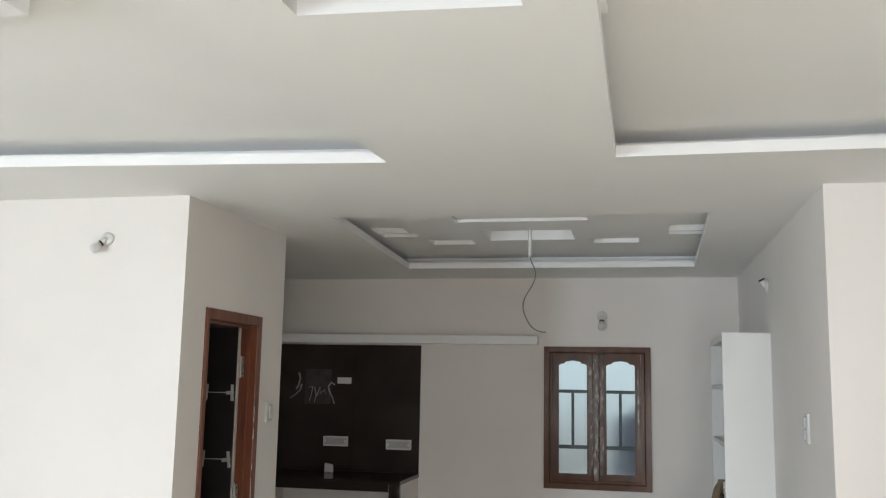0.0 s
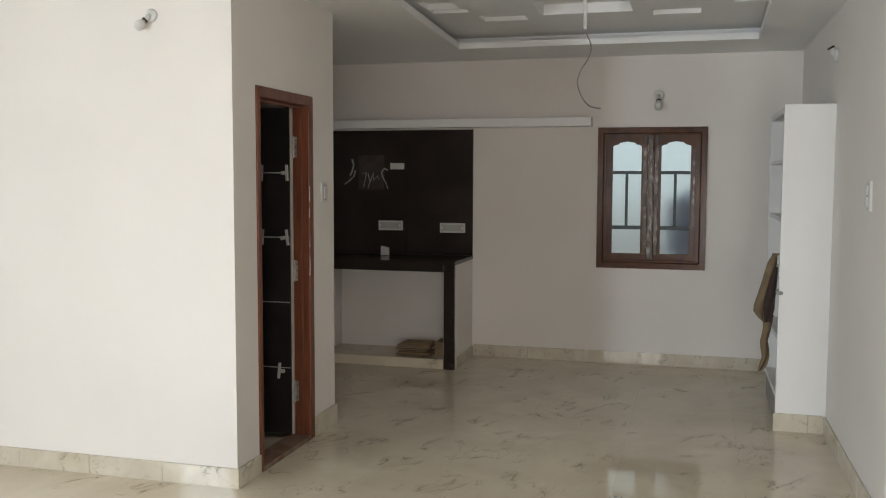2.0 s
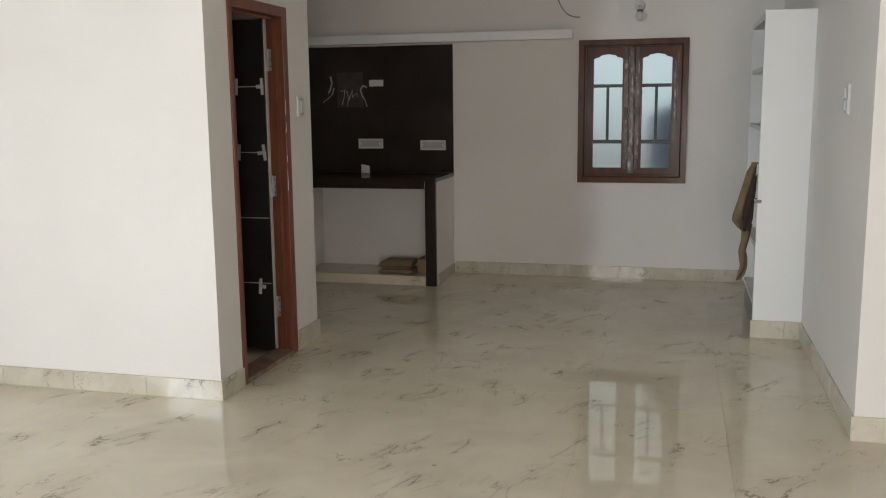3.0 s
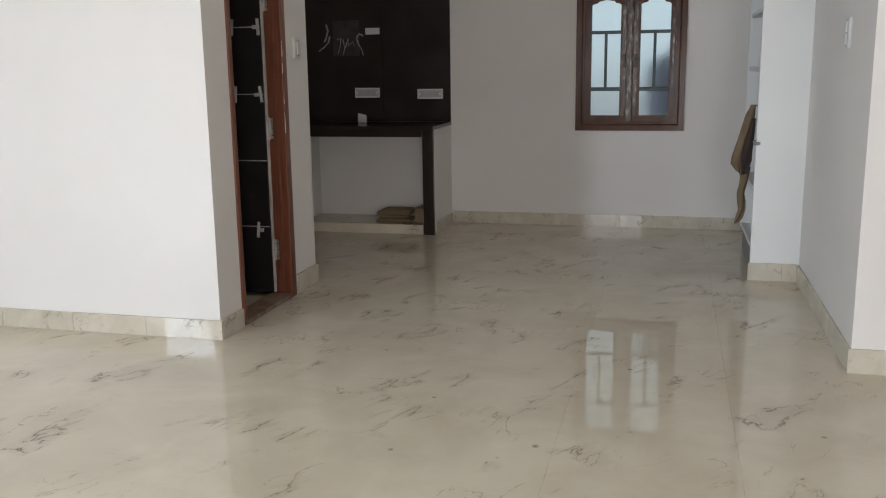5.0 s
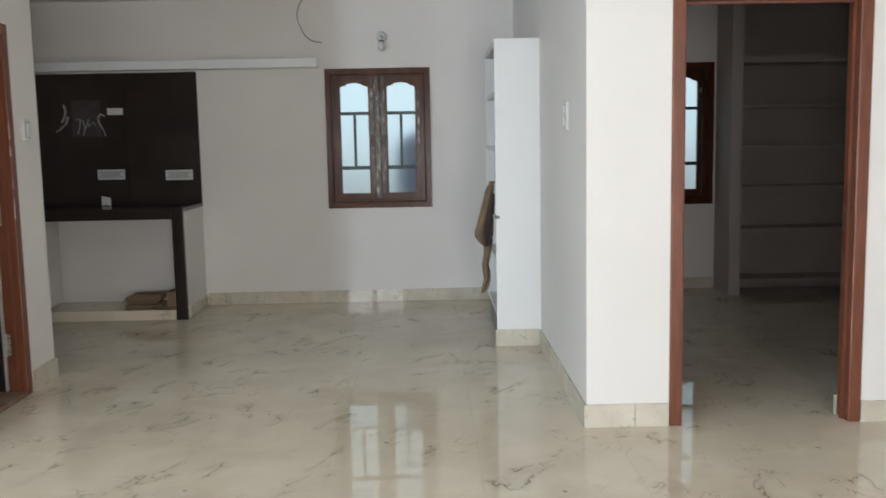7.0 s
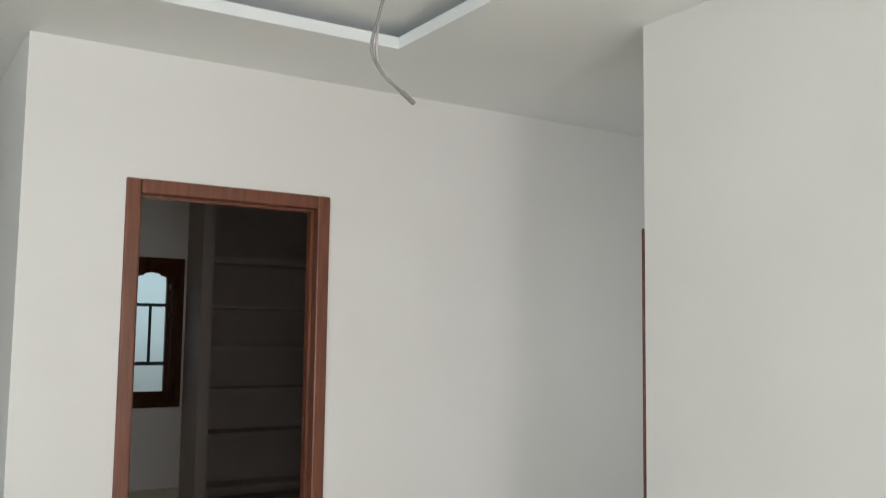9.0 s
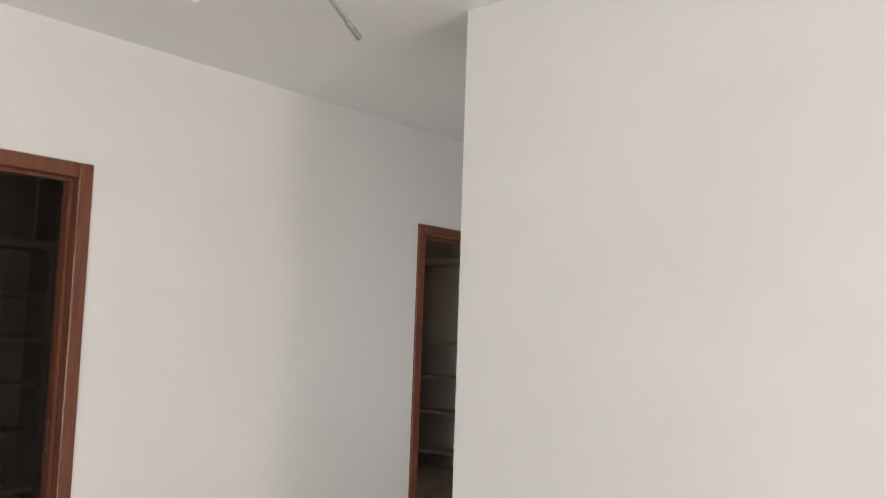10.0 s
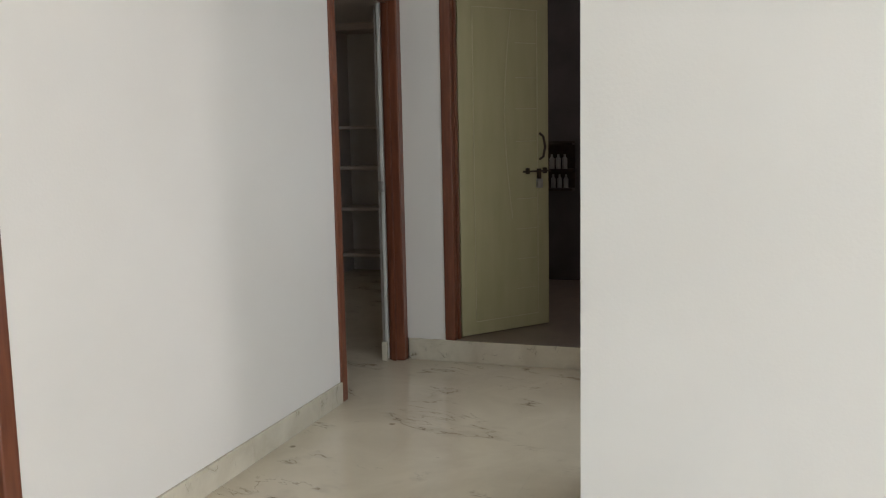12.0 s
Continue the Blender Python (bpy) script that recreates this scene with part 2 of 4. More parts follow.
def boxes(*specs, bevel=0.0, segments=2):
    """One bmesh of boxes (x0, x1, y0, y1, z0, z1)."""
    bm = bmesh.new()
    for x0, x1, y0, y1, z0, z1 in specs:
        r = bmesh.ops.create_cube(bm, size=1)
        bmesh.ops.scale(bm, vec=(x1 - x0, y1 - y0, z1 - z0), verts=r["verts"])
        bmesh.ops.translate(bm, vec=((x0 + x1) / 2, (y0 + y1) / 2, (z0 + z1) / 2), verts=r["verts"])
    if bevel:
        bmesh.ops.bevel(bm, geom=bm.edges[:], offset=bevel, segments=segments, affect='EDGES', profile=0.6)
    return bm


def rod(points, radius, sides=10, taper=1.0):
    """A round rod along points."""
    bm = bmesh.new()
    pts = [Vector(p) for p in points]
    rings = []
    for i, p in enumerate(pts):
        d = (pts[min(i + 1, len(pts) - 1)] - pts[max(i - 1, 0)]).normalized()
        a = d.orthogonal().normalized() if i == 0 else (a - d * a.dot(d)).normalized()
        b = d.cross(a)
        r = radius * (1 + (taper - 1) * i / max(1, len(pts) - 1))
        rings.append([bm.verts.new(p + (a * math.cos(k * math.tau / sides) + b * math.sin(k * math.tau / sides)) * r) for k in range(sides)])
    for u, v in zip(rings, rings[1:]):
        for k in range(sides):
            bm.faces.new((u[k], u[(k + 1) % sides], v[(k + 1) % sides], v[k]))
    bm.faces.new(rings[0][::-1])
    bm.faces.new(rings[-1])
    return bm


def turned(profile, m, sides=20):
    """A lathe shape: profile of (radius, height) along the pose's own z."""
    bm = bmesh.new()
    rings = [[bm.verts.new(m @ Vector((r * math.cos(k * math.tau / sides), r * math.sin(k * math.tau / sides), h))) for k in range(sides)] for r, h in profile]
    for u, v in zip(rings, rings[1:]):
        for k in range(sides):
            bm.faces.new((u[k], u[(k + 1) % sides], v[(k + 1) % sides], v[k]))
    bm.faces.new(rings[0][::-1])
    bm.faces.new(rings[-1])
    return bm


def plate(outer, holes, w0, w1, put):
    """A flat plate with an outline and holes, between depths w0 and w1; put(u, v, w) gives the place."""
    flat = bmesh.new()
    edges = []
    for loop in (outer, *holes):
        vs = [flat.verts.new((u, v, 0)) for u, v in loop]
        edges += [flat.edges.new((vs[i], vs[(i + 1) % len(vs)])) for i in range(len(vs))]
    bmesh.ops.triangle_fill(flat, edges=edges, use_beauty=True, use_dissolve=False)
    flat.verts.index_update()
    bm = bmesh.new()
    lo = [bm.verts.new(put(v.co.x, v.co.y, w0)) for v in flat.verts]
    hi = [bm.verts.new(put(v.co.x, v.co.y, w1)) for v in flat.verts]
    for f in flat.faces:
        ids = [v.index for v in f.verts]
        bm.faces.new([lo[i] for i in ids])
        bm.faces.new([hi[i] for i in reversed(ids)])
    for e in flat.edges:
        if len(e.link_faces) == 1:
            a, b = (v.index for v in e.verts)
            bm.faces.new((lo[a], lo[b], hi[b], hi[a]))
    flat.free()
    bmesh.ops.recalc_face_normals(bm, faces=bm.faces[:])
    return bm


def rect(u0, u1, v0, v1):
    return [(u0, v0), (u1, v0), (u1, v1), (u0, v1)]


def mesh_of(name, bm, mat, smooth=False):
    me = bpy.data.meshes.new(name)
    bm.to_mesh(me)
    bm.free()
    me.materials.append(mat)
    if smooth:
        for p in me.polygons:
            p.use_smooth = True
    return me


def part(name, bm, mat, parent, label="", smooth=False):
    ob = new(name, mesh_of(name, bm, mat, smooth))
    ob.parent = parent
    ob.matrix_parent_inverse = parent.matrix_world.inverted() if parent.matrix_world != Matrix() else Matrix()
    if label:
        ob["label"] = label
    return ob


def structure(name, bm, mat, label):
    return tagged(new(name, mesh_of(name, bm, mat)), label, name.split("_")[0], kind="structure")


def thing(name, label, category, group="", m=None):
    ob = new(name)
    ob.empty_display_size = 0.1
    if m is not None:
        ob.matrix_basis = m
    return tagged(ob, label, category, group)


# ---- plan ----
SOFFIT, TOP = 2.657, 2.768
LEFT, REAR, RIGHT, BACK, BED_BACK = -5.0, -2.2, 3.466, 8.52, 8.87
FRONT_A, SIDE_A, NOOK_Y = 4.70, -1.61, 6.03
FACE_C, SIDE_C = 4.81, 1.48
CORRIDOR, END = 3.375, 5.79
EAST = 8.95
T = 0.12

along_x = lambda y: (lambda u, v, w: (u, y + w, v))
along_y = lambda x: (lambda u, v, w: (x + w, u, v))


def wall(name, put, u0, u1, holes, w0, w1, label, z1=SOFFIT, mat=None):
    """A wall with real openings; holes as (u0, u1, z0, z1). Openings that start at the floor notch the outline."""
    outline = [(u0, 0.0)]
    inner = []
    for a, b, c, d in sorted(holes):
        if c <= 0:
            outline += [(a, 0.0), (a, d), (b, d), (b, 0.0)]
        else:
            inner.append(rect(a, b, c, d))
    outline += [(u1, 0.0), (u1, z1), (u0, z1)]
    return structure(name, plate(outline, inner, w0, w1, put), mat or WALL, label)


wall("wall_front_left", along_x(FRONT_A), LEFT, SIDE_A, [], 0, T, "white painted wall with marble skirting, lit from the windows")
wall("wall_bath_side", along_y(SIDE_A), FRONT_A + T, NOOK_Y, [(4.954, 5.68, 0, 2.098)], -T, 0, "white painted wall holding the bathroom doorway")
wall("wall_bath_rear", along_x(NOOK_Y), LEFT, SIDE_A - T, [], -T, 0, "white painted wall behind the bathroom")
wall("wall_nook", along_y(-3.0), NOOK_Y, BACK, [], -T, 0, "white painted side wall of the counter nook")
wall("wall_back", along_x(BACK), LEFT, SIDE_C, [(-0.159, 0.744, 0.844, 2.047)], 0, 0.2, "white painted outer wall with a window", 2.9)
wall("wall_bedroom_back", along_x(BED_BACK), SIDE_C, EAST + T, [(2.405, 3.34, 0.795, 2.075), (6.4, 7.4, 0.8, 2.07)], 0, 0.2, "white painted outer wall with bedroom windows", 2.9)
wall("wall_right", along_y(SIDE_C), FACE_C + T, BED_BACK, [], 0, T, "white painted wall between living room and bedroom")
wall("wall_face", along_x(FACE_C), SIDE_C, END, [(1.889, 2.821, 0, 2.098), (4.884, 5.76, 0, 2.098)], 0, T, "white painted wall with two doorways")
# the bedroom's dimness is put into this wall's darker paint
wall("wall_partition", along_y(4.62), FACE_C + T, BED_BACK, [], 0, T, "white wall between the bedrooms, the room's shade put into its paint", mat=SHADEPAINT)
wall("wall_corridor_end", along_y(END), CORRIDOR, FACE_C + T, [(3.72, 4.562, 0.118, 2.2)], 0, T, "white painted wall at the corridor's end")
# this wall's doorway gap is invented and unseen, for the corridor fill
wall("wall_corridor_south", along_x(CORRIDOR), RIGHT + T, 8.0, [(4.35, 5.15, 0, 2.1)], -T, 0, "white painted corridor wall")
wall("wall_east", along_y(RIGHT), REAR, CORRIDOR, [], 0, T, "white painted wall ending in a sharp corner")
wall("wall_rear", along_x(REAR), LEFT - 0.2, RIGHT + T, [(-4.86, -4.18, 0, 2.12), (-1.1, 0.16, 0.8, 2.2), (1.0, 2.3, 0, 2.08)], -0.2, 0, "white painted wall with a wide window", 2.9)
wall("wall_left", along_y(LEFT), REAR, BACK, [(-1.09, -0.22, 0.64, 2.46)], -0.2, 0, "white painted outer wall with a window", 2.9)
wall("wall_outer_east", along_y(EAST), CORRIDOR, BED_BACK, [], 0, 0.12, "white painted outer wall", 2.9)
# the high gap is unseen, added to let the bathroom's fill lamp in
wall("wall_bath_inner", along_y(8.0), CORRIDOR - T, FACE_C, [(3.45, 4.0, 1.75, 2.15)], 0, T, "dark tiled bathroom wall", mat=DARKTILE)
wall("wall_room_south", along_x(FACE_C), END + T, EAST, [], 0, T, "white painted bedroom wall")

# soffit with its recessed trays
BACK_TRAY = [(-1.085, 5.42), (1.04, 5.48), (1.085, 7.78), (-1.22, 7.77)]
RIGHT_TRAY = [(0.55, 0.65), (2.825, 0.65), (2.825, 4.165), (0.566, 4.18)]
LEFT_TRAY = [(-2.95, 1.6), (-0.55, 1.6), (-0.40, 4.147), (-2.95, 3.93)]
SMALL_TRAY = [(-0.22, 1.55), (0.36, 1.55), (0.377, 2.61), (-0.205, 2.577)]
flat_z = lambda u, v, w: (u, v, w)


def grown(loop, d):
    cx, cy = sum(p[0] for p in loop) / len(loop), sum(p[1] for p in loop) / len(loop)
    return [(x + math.copysign(d, x - cx), y + math.copysign(d, y - cy)) for x, y in loop]


TRAYS = [BACK_TRAY, RIGHT_TRAY, LEFT_TRAY, SMALL_TRAY]
structure("ceiling", plate(rect(LEFT - 0.1, EAST + 0.1, REAR - 0.1, BED_BACK + 0.1), TRAYS, SOFFIT, SOFFIT + 0.05, flat_z), CEIL, "white plaster false ceiling with recessed trays")
structure("ceiling_ledge", plate(rect(LEFT - 0.1, EAST + 0.1, REAR - 0.1, BED_BACK + 0.1), [grown(t, 0.20) for t in TRAYS], SOFFIT + 0.05, TOP + 0.001, flat_z), CEIL, "white plaster upstand set back behind the tray edges")
# long slots of several depths in the upper ceiling of the back tray
SLOTS = [(-0.508, 0.34, 5.95, 6.248, 0.02), (-0.414, 0.207, 6.56, 7.035, 0.072), (-0.874, -0.549, 6.97, 7.20, 0.032), (0.335, 0.662, 6.97, 7.213, 0.034),
         (0.855, 1.10, 6.46, 6.712, 0.04), (0.86, 1.10, 6.735, 6.862, 0.024), (-1.16, -0.93, 6.40, 6.65, 0.04), (-1.16, -0.90, 6.67, 6.80, 0.024)]
structure("ceiling_upper", plate(rect(LEFT - 0.2, EAST + 0.2, REAR - 0.2, BED_BACK + 0.2), [rect(*s[:4]) for s in SLOTS], TOP, TOP + 0.08, flat_z), CEIL, "white upper ceiling inside the trays, with long slots")
structure("ceiling_slots", boxes(*[(s[0] - 0.005, s[1] + 0.005, s[2] - 0.005, s[3] + 0.005, TOP + s[4], TOP + 0.078) for s in SLOTS]), CEIL, "white tops of the slots")
structure("ceiling_slab", boxes((LEFT - 0.2, EAST + 0.2, REAR - 0.2, BED_BACK + 0.2, TOP + 0.082, TOP + 0.2)), CEIL, "white slab above the false ceiling")

# ground outside, distance, bases
structure("ground", boxes((-400, 400, -400, 400, -0.6, -0.45)), EARTH, "bare earth round the house")
FLOOR_LABEL = "polished cream marble floor with brown veins"
floor = structure("floor", boxes((LEFT, EAST, REAR, BED_BACK, -0.3, -0.012)), GROUT, FLOOR_LABEL)
bath_floor = structure("floor_bathroom", boxes((END, 8.0, CORRIDOR, FACE_C, 0.0, 0.1225)), BROWNTILE, "brown tiled bathroom floor, one step up")
structure("step", boxes((END - 0.018, END, CORRIDOR + 0.02, FACE_C - 0.02, 0.0, 0.124), bevel=0.003), MARBLE_TRIM, "marble riser of the bathroom step")

# panel hung in the left ceiling tray
structure("trim_ceiling_panel", boxes((-1.6, -0.975, 1.9, 2.555, 2.70, TOP + 0.002), bevel=0.003), GYPSUM, "white gypsum panel hung in the ceiling tray")

# pelmet slab over the counter
structure("trim_pelmet", boxes((-3.0, -0.212, BACK - 0.144, BACK, 2.062, 2.138), bevel=0.004), GYPSUM, "white plastered slab above the dark wall panel")

# ---- doors ----


def door_frame(name, put, u0, u1, top, thick, label, face=0.062, depth=0.14, sill=0.0, bead_at=0.035, near=None):
    """A wooden frame in a wall: two jambs with a rounded nosing and a rebate, a head, and a sill where there is one."""
    ob = tagged(new(name), label, "door frame", kind="structure")
    z0, near = sill, near or face

    def member(u_a, u_b, z_a, z_b, part_name):
        bm = bmesh.new()
        for a, b, c, d, w0, w1 in ((u_a, u_b, z_a, z_b, -0.012, depth),):
            r = bmesh.ops.create_cube(bm, size=1)
            for v in r["verts"]:
                u, z, w = (a if v.co.x < 0 else b), (c if v.co.y < 0 else d), (w0 if v.co.z < 0 else w1)
                v.co = put(u, z, w)
        bmesh.ops.recalc_face_normals(bm, faces=bm.faces[:])
        bmesh.ops.bevel(bm, geom=bm.edges[:], offset=0.007, segments=3, affect='EDGES', profile=0.5)
        return part(part_name, bm, TEAK, ob)

    member(u0, u0 + near, z0, top, "jamb")
    member(u1 - face, u1, z0, top, "jamb")
    member(u0 + near, u1 - face, top - face, top, "head")
    bead_in = 0.014

    def bead(u_a, u_b, z_a, z_b):
        bm = bmesh.new()
        r = bmesh.ops.create_cube(bm, size=1)
        for v in r["verts"]:
            u, z, w = (u_a if v.co.x < 0 else u_b), (z_a if v.co.y < 0 else z_b), (bead_at if v.co.z < 0 else bead_at + 0.03)
            v.co = put(u, z, w)
        bmesh.ops.recalc_face_normals(bm, faces=bm.faces[:])
        bmesh.ops.bevel(bm, geom=bm.edges[:], offset=0.004, segments=2, affect='EDGES')
        part("rebate", bm, TEAK, ob)

    bead(u0 + near - 0.002, u0 + near + bead_in, z0, top - face)
    bead(u1 - face - bead_in, u1 - face + 0.002, z0, top - face)
    bead(u0 + near + bead_in, u1 - face - bead_in, top - face - bead_in, top - face + 0.002)
    return ob


door_1 = door_frame("door_1", lambda u, v, w: (SIDE_A - w, u, v), 4.949, 5.683, 2.10, T, "red-brown varnished bathroom door frame with open black door", near=0.04)
part("sill", boxes((SIDE_A - 0.13, SIDE_A + 0.012, 4.99, 5.62, 0.0, 0.028), bevel=0.006), DUSTYWOOD, door_1, "dusty scuffed wooden sill")
for z_a, z_b, y in ((1.02, 1.14, 5.6235), (1.19, 1.33, 5.625), (1.37, 1.43, 5.6235), (1.47, 1.62, 5.6245), (1.74, 1.76, 5.627)):
    part("paint_smear", rod([(SIDE_A + 0.0085, y, z_a), (SIDE_A + 0.0095, y + 0.0008, (z_a + z_b) / 2), (SIDE_A + 0.0085, y, z_b)], 0.0028, 6, 0.5), PLASTIC, door_1, "smear of white wall paint")
door_2 = door_frame("door_2", along_x(FACE_C), 1.884, 2.826, 2.10, T, "red-brown varnished wooden frame of an open doorway", depth=0.12)
part("strike_plate", boxes((2.7615, 2.7645, FACE_C + 0.078, FACE_C + 0.10, 0.93, 1.06), bevel=0.0008), STEEL, door_2, "small worn strike plate")
door_3 = door_frame("door_3", along_x(FACE_C), 4.878, 5.786, 2.10, T, "red-brown varnished wooden frame of the far bedroom doorway", depth=0.083)
door_4 = door_frame("door_4", along_y(END), 3.715, 4.567, 2.20, T, "red-brown varnished wooden frame of the raised bathroom doorway", sill=0.12)

# black wrapped door leaf standing open in the first bathroom
leaf = part("door_leaf", boxes((-2.361, -1.711, 5.585, 5.617, 0.035, 2.03), bevel=0.003), BLACKDOOR, door_1, "black wrapped door leaf standing open")
part("edge", boxes((-1.7105, -1.703, 5.587, 5.615, 0.035, 2.03), bevel=0.001), EDGE, leaf, "pale bare door edge")
for z in (0.449, 0.853, 1.25, 1.64):
    part("strap", rod([(-2.356, 5.581, z), (-1.716, 5.581, z)], 0.003, 8), DULLPLASTIC, leaf, "white plastic strap")
for z, x, s, tilt in ((1.64, -1.726, -0.5, -2), (1.64, -1.892, 0.1, 4), (1.25, -1.728, -0.6, -7), (1.25, -1.892, 0.1, 4), (0.43, -1.789, 0.5, 5)):
    clip = boxes((-0.007, 0.007, -0.0085, 0.0085, -0.048, 0.048), (min(0, s) * 0.07, max(0, s) * 0.07, -0.0065, 0.0065, -0.011, 0.011), bevel=0.002)
    bmesh.ops.transform(clip, matrix=Matrix.Translation((x, 5.5755, z)) @ Matrix.Rotation(radians(tilt), 4, 'Y'), verts=clip.verts[:])
    part("clip", clip, DULLPLASTIC, leaf, "white plastic clip")
for z in (0.30, 1.045, 1.795):
    hinge = part("hinge", boxes((-1.702, -1.672, 5.6145, 5.6215, z - 0.062, z + 0.062), (-1.709, -1.702, 5.59, 5.62, z - 0.062, z + 0.062), bevel=0.001), STEEL, door_1, "bright steel butt hinge")
    part("pin", rod([(-1.698, 5.607, z - 0.066), (-1.698, 5.607, z + 0.066)], 0.006, 10), STEEL, hinge)
    for dz in (-0.04, 0.0, 0.04):
        part("screw", turned([(0.004, 0.0), (0.004, 0.0016), (0.002, 0.002)], Matrix.Translation((-1.683, 5.6145, z + dz)) @ Matrix.Rotation(radians(90), 4, 'X'), 10), DARKMETAL, hinge, "dark screw head")

# cream door leaf of the far bathroom, ajar
LEAF_M = Matrix.Translation((5.865, 4.49, 0.128)) @ Matrix.Rotation(math.atan2(-0.405, 0.50), 4, 'Z')
LEAF_W, LEAF_H = 0.645, 1.99
leaf_4 = new("door_leaf", mesh_of("door_leaf", boxes((0, LEAF_W, 0, 0.032, 0, LEAF_H), bevel=0.003), CREAMDOOR))
leaf_4.matrix_basis = LEAF_M
leaf_4.parent = door_4
leaf_4["label"] = "olive-cream moulded door leaf standing ajar"


def on_leaf(name, bm, mat, label=""):
    ob = new(name, mesh_of(name, bm, mat))
    ob.parent = leaf_4
    if label:
        ob["label"] = label
    return ob


for z in (0.35, 1.05, 1.80):
    part("hinge", boxes((5.842, 5.862, 4.494, 4.502, z - 0.05, z + 0.05), bevel=0.001), EDGE, door_4, "paint-smeared hinge")
OUT = -0.001
for a, b in (((0.10, 0.075), (0.10, 1.88)), ((0.10, 1.88), (0.56, 1.88)), ((0.56, 1.88), (0.56, 0.075)), ((0.56, 0.075), (0.10, 0.075))):
    on_leaf("groove", rod([(a[0], OUT, a[1]), (b[0], OUT, b[1])], 0.003, 6), GROOVE)
curve = [(0.37 - 0.05 * math.sin(math.pi * k / 16) * (1 if k < 16 else 0), OUT, 1.87 - k * 0.075) for k in range(17)]
on_leaf("groove", rod(curve, 0.003, 6), GROOVE)
for z in (1.69, 1.49, 1.31, 1.12, 0.78, 0.60, 0.42, 0.24):
    on_leaf("groove", rod([(0.40, OUT, z), (0.55, OUT, z)], 0.0024, 6), GROOVE)
on_leaf("pull_handle", rod([(0.575, -0.004, 1.01), (0.582, -0.03, 1.025), (0.59, -0.038, 1.085), (0.582, -0.03, 1.145), (0.575, -0.004, 1.165)], 0.0075, 8), DARKMETAL, "dark curved metal pull handle")
bolt = on_leaf("tower_bolt", rod([(0.44, -0.018, 0.94), (0.645, -0.018, 0.94)], 0.0055, 8), DARKMETAL, "dark sliding bolt")
on_leaf("bolt_plate", boxes((0.47, 0.485, -0.024, 0.001, 0.925, 0.96), (0.60, 0.615, -0.024, 0.001, 0.925, 0.96), bevel=0.002), DARKMETAL)
on_leaf("padlock", boxes((0.538, 0.576, -0.035, -0.012, 0.84, 0.895), bevel=0.006), STEEL, "small padlock")
on_leaf("hasp", boxes((0.548, 0.567, -0.03, -0.008, 0.885, 0.955), bevel=0.002), DARKMETAL)

# wooden door leaves folded back inside the second and third doorways
leaf_3 = part("door_leaf", boxes((5.80, 6.5, FACE_C + 0.122, FACE_C + 0.157, 0.02, 2.03), bevel=0.003), EDGE, door_3, "pale door leaf folded back against the wall")
part("edge", boxes((5.722, 5.7345, FACE_C + 0.086, FACE_C + 0.106, 0.02, 2.03), bevel=0.001), PLASTIC, leaf_3, "white taped door edge")
part("stopper", boxes((5.70, 5.7215, FACE_C + 0.09, FACE_C + 0.12, 0.0, 0.11), bevel=0.002), MARBLE_TRIM, door_3, "end of a marble skirting tile")
part("latch", boxes((5.712, 5.722, FACE_C + 0.09, FACE_C + 0.12, 0.98, 1.04), bevel=0.002), STEEL, leaf_3)

# ---- windows ----


